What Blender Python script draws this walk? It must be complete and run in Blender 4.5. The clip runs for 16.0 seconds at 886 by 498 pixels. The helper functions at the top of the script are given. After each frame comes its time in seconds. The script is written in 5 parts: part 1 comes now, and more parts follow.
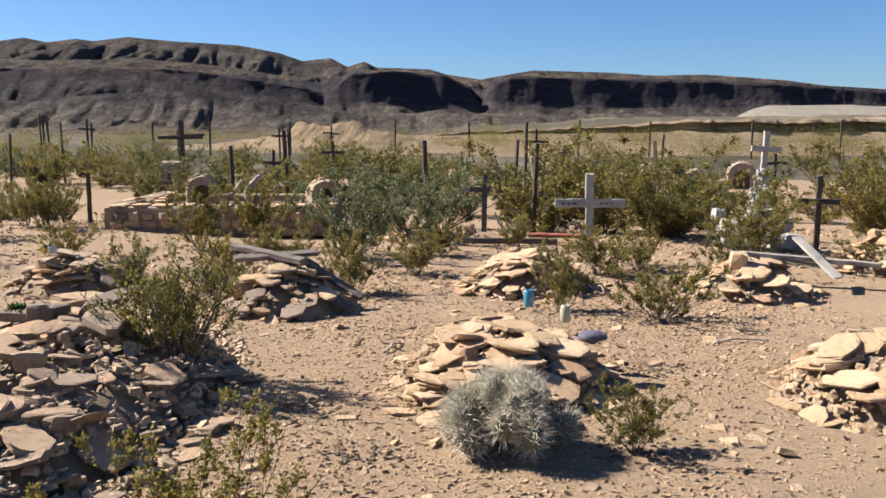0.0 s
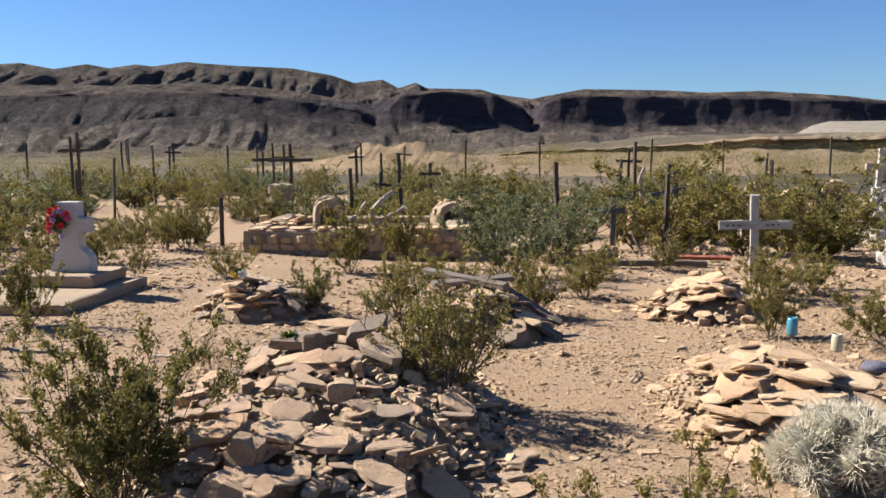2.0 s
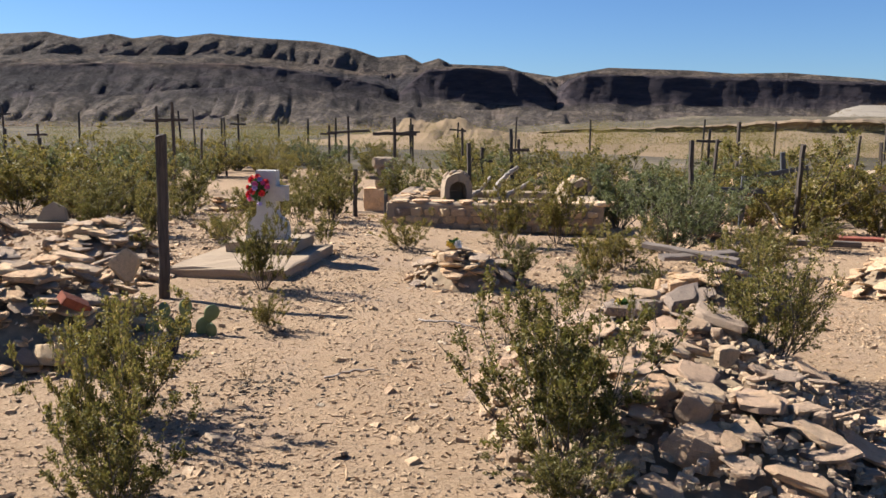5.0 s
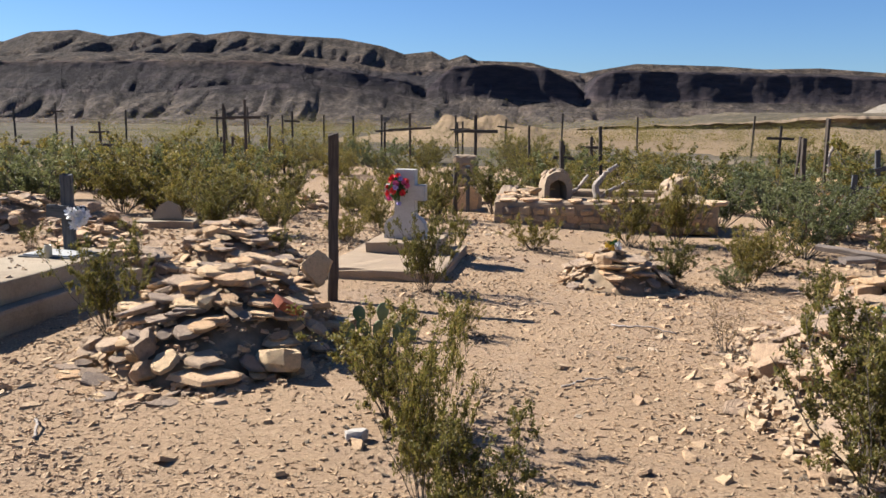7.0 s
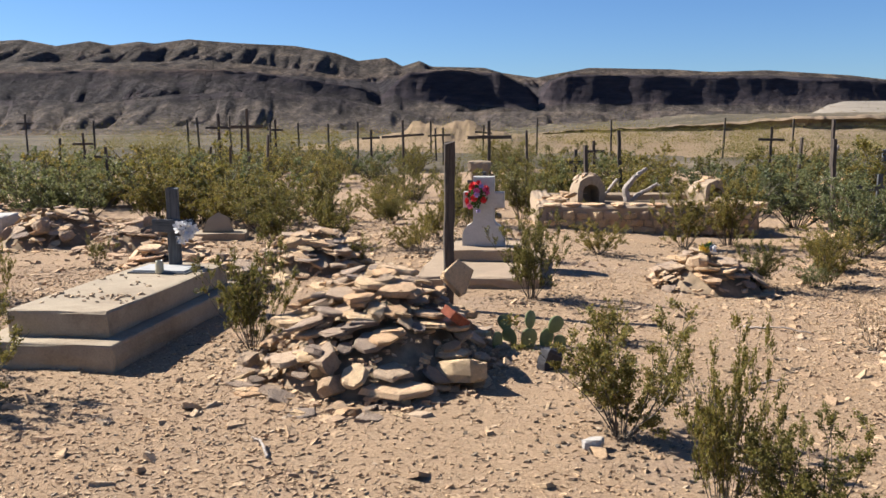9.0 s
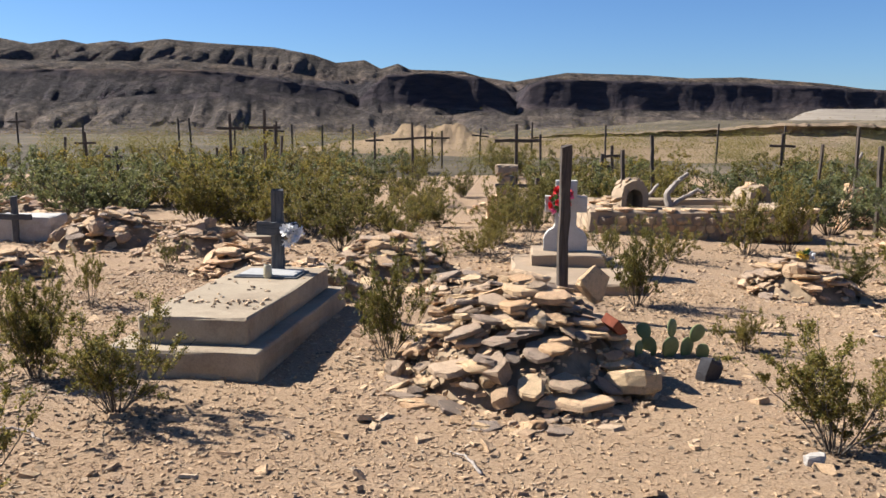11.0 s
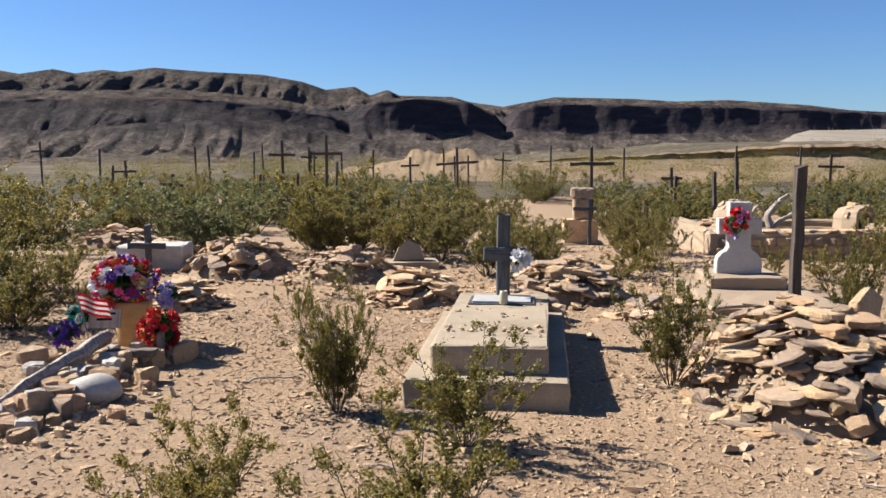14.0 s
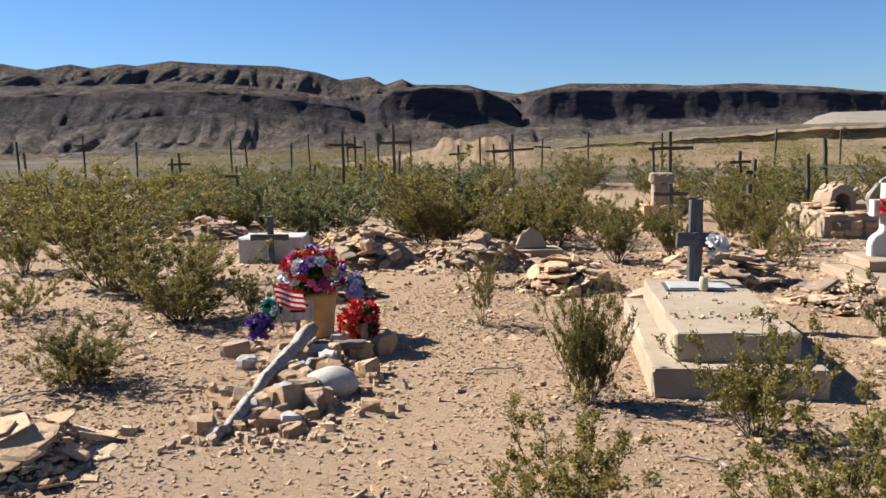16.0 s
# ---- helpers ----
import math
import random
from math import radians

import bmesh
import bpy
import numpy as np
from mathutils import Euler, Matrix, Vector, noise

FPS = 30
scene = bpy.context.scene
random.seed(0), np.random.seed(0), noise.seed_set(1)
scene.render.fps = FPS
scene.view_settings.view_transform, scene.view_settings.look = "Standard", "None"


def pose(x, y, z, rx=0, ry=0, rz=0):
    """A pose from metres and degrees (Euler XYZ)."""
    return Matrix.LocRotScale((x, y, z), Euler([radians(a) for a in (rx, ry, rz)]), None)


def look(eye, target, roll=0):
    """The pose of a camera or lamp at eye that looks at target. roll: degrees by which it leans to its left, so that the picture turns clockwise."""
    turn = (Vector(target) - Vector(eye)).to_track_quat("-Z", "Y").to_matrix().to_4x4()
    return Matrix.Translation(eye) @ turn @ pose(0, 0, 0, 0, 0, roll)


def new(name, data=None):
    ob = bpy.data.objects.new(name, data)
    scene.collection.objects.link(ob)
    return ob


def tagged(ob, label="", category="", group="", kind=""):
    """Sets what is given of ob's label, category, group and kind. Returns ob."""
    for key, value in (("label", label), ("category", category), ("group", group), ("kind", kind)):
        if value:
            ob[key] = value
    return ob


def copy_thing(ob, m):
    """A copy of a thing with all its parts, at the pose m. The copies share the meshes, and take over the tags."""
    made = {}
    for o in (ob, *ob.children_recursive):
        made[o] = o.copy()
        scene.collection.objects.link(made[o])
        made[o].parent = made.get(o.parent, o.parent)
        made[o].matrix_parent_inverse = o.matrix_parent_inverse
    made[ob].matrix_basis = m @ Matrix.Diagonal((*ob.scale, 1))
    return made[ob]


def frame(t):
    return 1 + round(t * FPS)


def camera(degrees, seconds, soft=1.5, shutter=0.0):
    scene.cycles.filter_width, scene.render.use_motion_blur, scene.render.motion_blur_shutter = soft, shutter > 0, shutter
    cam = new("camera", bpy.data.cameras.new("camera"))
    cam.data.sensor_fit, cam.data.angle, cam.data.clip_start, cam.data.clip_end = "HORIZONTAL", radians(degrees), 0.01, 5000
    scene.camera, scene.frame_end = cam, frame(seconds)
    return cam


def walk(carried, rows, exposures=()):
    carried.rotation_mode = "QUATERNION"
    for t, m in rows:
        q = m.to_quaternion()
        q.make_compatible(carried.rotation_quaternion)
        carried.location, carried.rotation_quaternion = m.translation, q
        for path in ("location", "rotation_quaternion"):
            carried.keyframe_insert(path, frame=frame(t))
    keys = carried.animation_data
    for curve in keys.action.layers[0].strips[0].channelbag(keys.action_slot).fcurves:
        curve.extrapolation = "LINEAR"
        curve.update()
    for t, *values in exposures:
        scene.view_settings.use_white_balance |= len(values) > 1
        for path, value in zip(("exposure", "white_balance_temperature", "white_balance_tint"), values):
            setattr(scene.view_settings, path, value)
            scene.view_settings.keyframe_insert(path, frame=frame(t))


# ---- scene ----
cam = camera(54.6, 16.0)
METRES, EYE, TILT, LEAN, TURN = 10.5, 1.57, -8.5, 0.0, 0.0
ROWS = [
    (0.0, 0.0, 0.0, 0.0, -0.0, 0.0, 0.0),
    (0.5, -0.0294, 0.0042, 0.0022, 0.59, 0.03, 0.13),
    (1.0, -0.0646, 0.002, 0.003, 0.77, 0.17, 0.38),
    (1.5, -0.0961, 0.0064, 0.0016, 2.13, 0.33, 0.32),
    (2.0, -0.1255, 0.0075, 0.0044, 3.35, 1.3, 0.07),
    (2.5, -0.1532, -0.0107, 0.0023, 3.26, 1.62, -0.44),
    (3.0, -0.1806, -0.0179, -0.0006, 3.86, 0.83, -0.76),
    (3.5, -0.2128, -0.0196, 0.0002, 4.78, 0.04, -1.11),
    (4.0, -0.2435, -0.0266, -0.0024, 4.31, -0.25, -0.91),
    (6.5, -0.395, -0.0137, -0.0003, 5.47, -0.28, -1.89),
    (7.0, -0.4263, -0.0151, -0.0003, 6.27, -0.51, -1.39),
    (7.5, -0.4595, -0.0222, -0.0001, 5.61, -0.49, -0.96),
    (8.0, -0.4924, -0.0183, -0.0016, 5.24, -0.1, -0.82),
    (8.5, -0.5258, -0.0221, -0.0017, 4.6, -0.01, -0.64),
    (9.0, -0.5539, -0.0254, -0.0004, 3.42, -0.09, -0.12),
    (11.5, -0.6921, -0.0115, 0.0007, 1.45, 0.34, -0.25),
    (12.0, -0.7223, -0.018, 0.0013, 0.69, 0.82, 0.6),
    (12.5, -0.7524, -0.0138, -0.0014, 0.56, 1.82, 0.69),
    (13.0, -0.7823, -0.0086, 0.0024, 0.42, 2.51, 0.49),
    (13.5, -0.8174, -0.0105, 0.0023, 0.2, 2.4, 0.06),
    (14.0, -0.849, -0.0036, 0.0004, 1.19, 1.78, 0.19),
    (14.5, -0.8806, -0.0013, 0.0024, 2.49, 2.01, -0.04),
    (15.0, -0.915, -0.0068, 0.002, 2.3, 1.88, -0.54),
    (15.5, -0.9475, -0.0006, -0.0009, 2.39, 1.42, 0.05),
    (16.0, -0.9815, 0.0042, 0.0012, 2.3, 1.04, 1.0),
]
walk(cam, [(t, pose(0, 0, EYE, TILT, LEAN, TURN) @ pose(METRES * x, METRES * y, METRES * z, 90 + pitch, roll, yaw)) for t, x, y, z, yaw, pitch, roll in ROWS])

# ---- world, sun, exposure ----
SUN_DIR = Vector((-0.945, 0.33, 0.80)).normalized()
world = bpy.data.worlds.new("world")
scene.world = world
world.use_nodes = True
wn = world.node_tree
sky = wn.nodes.new("ShaderNodeTexSky")
sky.sky_type = "NISHITA"
sky.sun_disc = False
sky.sun_elevation = math.asin(SUN_DIR.z)
sky.sun_rotation = math.atan2(SUN_DIR.x, SUN_DIR.y)
sky.altitude = 900
sky.air_density = 1.0
sky.dust_density = 0.25
sky.ozone_density = 4.0
wn.nodes["Background"].inputs["Strength"].default_value = 0.058
tone = wn.nodes.new("ShaderNodeMix")
tone.data_type, tone.blend_type = "RGBA", "MULTIPLY"
tone.inputs[0].default_value = 1.0
tone.inputs[7].default_value = (0.50, 0.66, 0.89, 1)
wn.links.new(sky.outputs["Color"], tone.inputs[6])
wn.links.new(tone.outputs[2], wn.nodes["Background"].inputs["Color"])
sun = new("sun", bpy.data.lights.new("sun", "SUN"))
sun.data.energy = 5.0
sun.data.angle = radians(0.5)
sun.data.color = (1.0, 0.95, 0.885)
sun.matrix_world = look(SUN_DIR * 50, (0, 0, 0))
scene.view_settings.exposure = 1.25


# ---- materials ----
class Mat:
    """A node material under construction."""

    def __init__(self, name, rough=0.9, metal=0.0, spec=0.3):
        self.m = bpy.data.materials.new(name)
        self.m.use_nodes = True
        self.t = self.m.node_tree
        self.b = self.t.nodes["Principled BSDF"]
        self.b.inputs["Roughness"].default_value = rough
        self.b.inputs["Metallic"].default_value = metal
        self.b.inputs["Specular IOR Level"].default_value = spec
        self.co = self.t.nodes.new("ShaderNodeTexCoord")
        self.geo = None

    def link(self, a, b):
        self.t.links.new(a, b)

    def noise(self, scale, detail=4, rough=0.6, space="Object", stretch=None):
        n = self.t.nodes.new("ShaderNodeTexNoise")
        n.inputs["Scale"].default_value = scale
        n.inputs["Detail"].default_value = detail
        n.inputs["Roughness"].default_value = rough
        src = self.co.outputs[space]
        if stretch:
            mp = self.t.nodes.new("ShaderNodeMapping")
            mp.inputs["Scale"].default_value = stretch
            self.link(src, mp.inputs["Vector"])
            src = mp.outputs["Vector"]
        self.link(src, n.inputs["Vector"])
        return n.outputs["Fac"]

    def cells(self, scale, space="Object", out="Color"):
        n = self.t.nodes.new("ShaderNodeTexVoronoi")
        n.inputs["Scale"].default_value = scale
        self.link(self.co.outputs[space], n.inputs["Vector"])
        return n.outputs[out]

    def ramp(self, fac, stops):
        r = self.t.nodes.new("ShaderNodeValToRGB")
        els = r.color_ramp.elements
        while len(els) < len(stops):
            els.new(0.5)
        for e, (p, c) in zip(els, stops):
            e.position, e.color = p, (*c, 1)
        self.link(fac, r.inputs["Fac"])
        return r.outputs["Color"]

    def mix(self, fac, a, b, mode="MIX"):
        n = self.t.nodes.new("ShaderNodeMix")
        n.data_type, n.blend_type = "RGBA", mode
        for sock, v in ((n.inputs[0], fac), (n.inputs[6], a), (n.inputs[7], b)):
            if isinstance(v, (int, float)):
                sock.default_value = v
            elif isinstance(v, tuple):
                sock.default_value = (*v, 1)
            else:
                self.link(v, sock)
        return n.outputs[2]

    def random(self):
        return self.t.nodes.new("ShaderNodeObjectInfo").outputs["Random"]

    def island(self):
        return self.t.nodes.new("ShaderNodeNewGeometry").outputs["Random Per Island"]

    def color(self, c):
        if isinstance(c, tuple):
            self.b.inputs["Base Color"].default_value = (*c, 1)
        else:
            self.link(c, self.b.inputs["Base Color"])
        return self

    def bump(self, h, strength=0.5, dist=0.01):
        n = self.t.nodes.new("ShaderNodeBump")
        n.inputs["Strength"].default_value = strength
        n.inputs["Distance"].default_value = dist
        self.link(h, n.inputs["Height"])
        self.link(n.outputs["Normal"], self.b.inputs["Normal"])
        return self


def mat_ground():
    k = Mat("desert_gravel", 0.95, 0, 0.12)
    big = k.ramp(k.noise(0.3, 5), [(0.3, (0.315, 0.208, 0.124)), (0.5, (0.37, 0.251, 0.153)), (0.7, (0.407, 0.286, 0.18))])
    chip = k.ramp(k.cells(46), [(0.0, (0.157, 0.106, 0.0665)), (0.35, (0.315, 0.215, 0.131)), (0.75, (0.397, 0.286, 0.185)), (1.0, (0.517, 0.397, 0.273))])
    fine = k.ramp(k.cells(110), [(0.0, (0.185, 0.13, 0.0832)), (0.5, (0.351, 0.245, 0.153)), (1.0, (0.481, 0.361, 0.24))])
    c = k.mix(k.ramp(k.noise(2.3, 4, 0.7), [(0.4, (0.35, 0.35, 0.35)), (0.62, (0.75, 0.75, 0.75))]), big, k.mix(0.5, chip, fine))
    c = k.mix(0.6, c, k.ramp(k.noise(45, 6, 0.75), [(0.34, (0.45, 0.43, 0.42)), (0.55, (1.0, 1.0, 1.0))]), "MULTIPLY")
    patch = k.ramp(k.noise(0.9, 5, 0.7), [(0.5, (0, 0, 0)), (0.68, (0.5, 0.5, 0.5))])
    c = k.mix(patch, c, (0.27, 0.195, 0.145))
    k.color(c)
    h = k.mix(0.55, k.noise(38, 9, 0.8), k.cells(46))
    k.bump(h, 1.0, 0.03)
    return k.m


def mat_stone(name, tones, scale=1.0, rnd=True, island=False):
    k = Mat(name, 0.88, 0, 0.25)
    r = k.island() if island else k.random()
    base = k.ramp(r, tones)
    st = k.ramp(k.noise(9 * scale, 6, 0.65), [(0.28, (0.55, 0.5, 0.45)), (0.42, (0.98, 0.96, 0.93)), (0.75, (1.25, 1.2, 1.13))])
    c = k.mix(0.85, base, st, "MULTIPLY")
    sp = k.ramp(k.noise(70 * scale, 3), [(0.35, (0.7, 0.68, 0.66)), (0.6, (1, 1, 1))])
    c = k.mix(0.6, c, sp, "MULTIPLY")
    lich = k.ramp(k.noise(4 * scale, 3), [(0.62, (0, 0, 0)), (0.76, (0.35, 0.35, 0.35))])
    c = k.mix(lich, c, (0.2, 0.165, 0.135))
    k.color(c)
    k.bump(k.noise(26 * scale, 8, 0.7, stretch=(1, 1, 4.0)), 1.0, 0.02)
    return k.m


def mat_wood(name, dark, light, scale=1.0, axis=2):
    k = Mat(name, 0.85, 0, 0.25)
    s = [22 * scale] * 3
    s[axis] = 1.6 * scale
    grain = k.noise(2.2, 6, 0.7, stretch=tuple(s))
    c = k.ramp(grain, [(0.3, dark), (0.55, light), (0.75, tuple(v * 1.25 for v in light))])
    c = k.mix(0.5, c, k.ramp(k.noise(5, 3), [(0.35, (0.55, 0.55, 0.57)), (0.65, (1, 1, 1))]), "MULTIPLY")
    k.color(c).bump(grain, 0.8, 0.01)
    return k.m


def mat_plain(name, c, rough=0.8, var=0.25, scale=18, bump=0.3, spec=0.3):
    k = Mat(name, rough, 0, spec)
    n = k.noise(scale, 6, 0.65)
    k.color(k.ramp(n, [(0.3, tuple(v * (1 - var) for v in c)), (0.7, tuple(min(1, v * (1 + var * 0.4)) for v in c))]))
    k.bump(k.noise(scale * 5, 5), bump, 0.008)
    return k.m


def mat_concrete(name, c, dirt=(0.30, 0.23, 0.16)):
    k = Mat(name, 0.92, 0, 0.2)
    base = k.ramp(k.noise(3, 6, 0.7), [(0.3, tuple(v * 0.75 for v in c)), (0.65, c)])
    stain = k.ramp(k.noise(1.4, 5, 0.7), [(0.48, (0, 0, 0)), (0.68, (0.75, 0.75, 0.75))])
    c2 = k.mix(stain, base, dirt)
    c2 = k.mix(0.5, c2, k.ramp(k.noise(80, 4), [(0.35, (0.7, 0.7, 0.7)), (0.6, (1, 1, 1))]), "MULTIPLY")
    k.color(c2).bump(k.noise(40, 8, 0.7), 0.6, 0.01)
    return k.m


def mat_leaf(name, tones, rough=0.55):
    k = Mat(name, rough, 0, 0.35)
    c = k.ramp(k.island(), tones)
    c = k.mix(1.0, c, k.ramp(k.noise(0.45, 3), [(0.35, (0.66, 0.68, 0.64)), (0.5, (1.0, 1.0, 1.0)), (0.66, (1.15, 1.06, 0.92))]), "MULTIPLY")
    c = k.mix(0.8, c, k.ramp(k.random(), [(0, (0.62, 0.64, 0.6)), (0.5, (1.0, 0.96, 0.88)), (1, (1.2, 1.08, 0.9))]), "MULTIPLY")
    k.color(c)
    tr = k.t.nodes.new("ShaderNodeBsdfTranslucent")
    k.link(c, tr.inputs["Color"])
    mx = k.t.nodes.new("ShaderNodeMixShader")
    mx.inputs[0].default_value = 0.45
    k.link(k.b.outputs[0], mx.inputs[1])
    k.link(tr.outputs[0], mx.inputs[2])
    k.link(mx.outputs[0], k.t.nodes["Material Output"].inputs["Surface"])
    return k.m


def mat_mesa():
    k = Mat("mesa_rock", 0.95, 0, 0.1)
    geo = k.t.nodes.new("ShaderNodeNewGeometry")
    sep = k.t.nodes.new("ShaderNodeSeparateXYZ")
    k.link(geo.outputs["True Normal"], sep.inputs[0])
    soil = k.ramp(k.noise(0.035, 9, 0.75), [(0.34, (0.06, 0.054, 0.054)), (0.5, (0.11, 0.095, 0.086)), (0.64, (0.21, 0.172, 0.14))])
    veg = k.ramp(k.noise(0.16, 4, 0.7), [(0.45, (0.5, 0.5, 0.47)), (0.6, (1, 1, 1))])
    soil = k.mix(0.75, soil, veg, "MULTIPLY")
    rock = k.ramp(k.noise(0.05, 8, 0.7, stretch=(0.5, 0.5, 3.0)), [(0.3, (0.08, 0.07, 0.078)), (0.55, (0.15, 0.122, 0.115)), (0.75, (0.25, 0.185, 0.155))])
    f = k.ramp(sep.outputs["Z"], [(0.55, (1, 1, 1)), (0.75, (0, 0, 0))])
    # bluish cliff shade and sunlit foot painted in by height, thin pale caprock above
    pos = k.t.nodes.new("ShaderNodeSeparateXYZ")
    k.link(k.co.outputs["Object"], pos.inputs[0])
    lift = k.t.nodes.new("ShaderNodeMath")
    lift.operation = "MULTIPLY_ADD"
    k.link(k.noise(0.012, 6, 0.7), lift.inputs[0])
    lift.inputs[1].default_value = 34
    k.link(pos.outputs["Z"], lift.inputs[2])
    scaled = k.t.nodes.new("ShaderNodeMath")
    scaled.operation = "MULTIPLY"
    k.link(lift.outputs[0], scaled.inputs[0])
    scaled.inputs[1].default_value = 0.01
    shade_bands = k.ramp(scaled.outputs[0], [(0.06, (1.8, 1.7, 1.62)), (0.28, (1.4, 1.35, 1.32)), (0.40, (0.64, 0.64, 0.74)), (0.72, (0.6, 0.6, 0.7)), (0.79, (1.3, 1.16, 1.04)), (1.0, (1.05, 1.0, 0.95))])
    k.color(k.mix(1.0, k.mix(f, soil, rock), shade_bands, "MULTIPLY"))
    k.bump(k.noise(0.07, 10, 0.75), 1.0, 22)
    return k.m


M_ground = mat_ground()
SAND = [(0.0, (0.68, 0.51, 0.32)), (0.2, (0.62, 0.44, 0.265)), (0.38, (0.58, 0.375, 0.215)), (0.55, (0.54, 0.40, 0.27)), (0.75, (0.40, 0.30, 0.22)), (1.0, (0.26, 0.205, 0.165))]
TAN = [(0.0, (0.69, 0.51, 0.335)), (0.4, (0.65, 0.46, 0.29)), (0.8, (0.58, 0.40, 0.245)), (1.0, (0.52, 0.33, 0.205))]
GREY = [(0.0, (0.62, 0.455, 0.30)), (0.35, (0.54, 0.375, 0.245)), (0.7, (0.39, 0.295, 0.22)), (1.0, (0.62, 0.415, 0.27))]
M_sand = mat_stone("sandstone_mixed", SAND)
M_tan = mat_stone("sandstone_tan", TAN)
M_grey = mat_stone("limestone_grey_brown", GREY)
M_pebble = mat_stone("gravel_chips", [(0, (0.545, 0.403, 0.26)), (0.5, (0.487, 0.342, 0.212)), (0.85, (0.376, 0.26, 0.169)), (1, (0.533, 0.429, 0.311))], island=True)
M_rubble = mat_stone("rubble_chips", [(0, (0.62, 0.465, 0.30)), (0.4, (0.53, 0.39, 0.26)), (0.8, (0.41, 0.31, 0.22)), (1, (0.64, 0.455, 0.29))], island=True)
M_white = mat_plain("white_rock", (0.416, 0.384, 0.34), 0.8, 0.2, 14)
M_earth = mat_plain("mound_earth", (0.272, 0.204, 0.136), 0.95, 0.35, 12, 0.8, 0.1)
M_mesa = mat_mesa()
M_darkwood = mat_wood("weathered_dark_wood", (0.036, 0.0288, 0.024), (0.096, 0.076, 0.06))
M_greywood = mat_wood("weathered_grey_wood", (0.042, 0.0432, 0.0468), (0.102, 0.104, 0.105))
M_drift = mat_wood("driftwood_silver", (0.123, 0.104, 0.0898), (0.398, 0.341, 0.292))
M_whitewood = mat_wood("white_painted_wood", (0.29, 0.258, 0.214), (0.466, 0.428, 0.365))
M_concrete = mat_concrete("aged_concrete", (0.40, 0.325, 0.23), (0.19, 0.14, 0.095))
M_plaster = mat_concrete("white_plaster", (0.554, 0.527, 0.485), (0.312, 0.263, 0.208))
M_mortar = mat_concrete("adobe_mortar", (0.377, 0.286, 0.196), (0.27, 0.196, 0.139))
M_leaf = mat_leaf("creosote_leaf", [(0, (0.105, 0.1, 0.022)), (0.4, (0.18, 0.162, 0.037)), (0.75, (0.25, 0.21, 0.056)), (1, (0.33, 0.25, 0.1))])
M_leafg = mat_leaf("grey_green_leaf", [(0, (0.095, 0.11, 0.042)), (0.5, (0.165, 0.182, 0.075)), (1, (0.235, 0.245, 0.12))])
M_leafd = mat_leaf("dry_leaf", [(0, (0.13, 0.085, 0.035)), (0.5, (0.21, 0.14, 0.06)), (1, (0.28, 0.2, 0.1))])
M_stem = mat_wood("bush_stem", (0.04, 0.0336, 0.028), (0.136, 0.112, 0.088))
M_spine = mat_plain("cactus_spine", (0.62, 0.55, 0.42), 0.7, 0.3, 30)
M_cactus = mat_plain("cactus_skin", (0.16, 0.152, 0.104), 0.6, 0.3, 12)
M_pear = mat_plain("prickly_pear_skin", (0.17, 0.205, 0.085), 0.55, 0.25, 14)
M_brick = mat_plain("red_brick", (0.252, 0.0725, 0.0378), 0.9, 0.35, 25, 0.6)
M_redbox = mat_plain("red_painted_board", (0.265, 0.0819, 0.0536), 0.8, 0.4, 9)
M_black = mat_plain("black_paint", (0.012, 0.012, 0.014), 0.8, 0.2)
M_metal = mat_plain("grey_metal_plaque", (0.36, 0.355, 0.34), 0.75, 0.2, 20, 0.1, 0.3)


# ---- helpers for building ----
def mesh_of(name, verts, faces, mat, smooth=False):
    me = bpy.data.meshes.new(name)
    me.from_pydata(verts, [], faces)
    me.update()
    if mat:
        me.materials.append(mat)
    if smooth:
        me.shade_smooth()
    return me


def from_bm(name, bm, mat, smooth=False):
    bmesh.ops.recalc_face_normals(bm, faces=bm.faces)
    me = bpy.data.meshes.new(name)
    bm.to_mesh(me)
    bm.free()
    if mat:
        me.materials.append(mat)
    if smooth:
        me.shade_smooth()
    return me


def part(name, data, material, parent, label="", m=None, smooth=False):
    """One mesh object (bmesh or mesh) under a thing or part."""
    me = data if isinstance(data, bpy.types.Mesh) else from_bm(name, data, material, smooth)
    ob = new(name, me)
    ob.parent = parent
    if m is not None:
        ob.matrix_basis = m
    if label:
        ob["label"] = label
    return ob


def thing(name, m, label, category, group="", data=None, kind=""):
    ob = new(name, data)
    ob.matrix_basis = m
    return tagged(ob, label, category, group, kind)


def val_noise(x, y, seed=0):
    """Smooth value noise on numpy arrays, 0 to 1."""
    x, y = np.asarray(x, float), np.asarray(y, float)
    xi, yi = np.floor(x), np.floor(y)
    fx, fy = x - xi, y - yi
    fx, fy = fx * fx * (3 - 2 * fx), fy * fy * (3 - 2 * fy)

    def h(a, b):
        v = np.sin(a * 127.1 + b * 311.7 + seed * 74.7) * 43758.5453
        return v - np.floor(v)
    return (h(xi, yi) * (1 - fx) + h(xi + 1, yi) * fx) * (1 - fy) + (h(xi, yi + 1) * (1 - fx) + h(xi + 1, yi + 1) * fx) * fy


def fbm(x, y, seed=0, octaves=5, gain=0.5):
    t, a, s = 0.0, 1.0, 0.0
    for i in range(octaves):
        t = t + a * val_noise(np.asarray(x) * 2 ** i, np.asarray(y) * 2 ** i, seed + i * 13)
        s += a
        a *= gain
    return t / s


def ss(v):
    v = np.clip(v, 0, 1)
    return v * v * (3 - 2 * v)


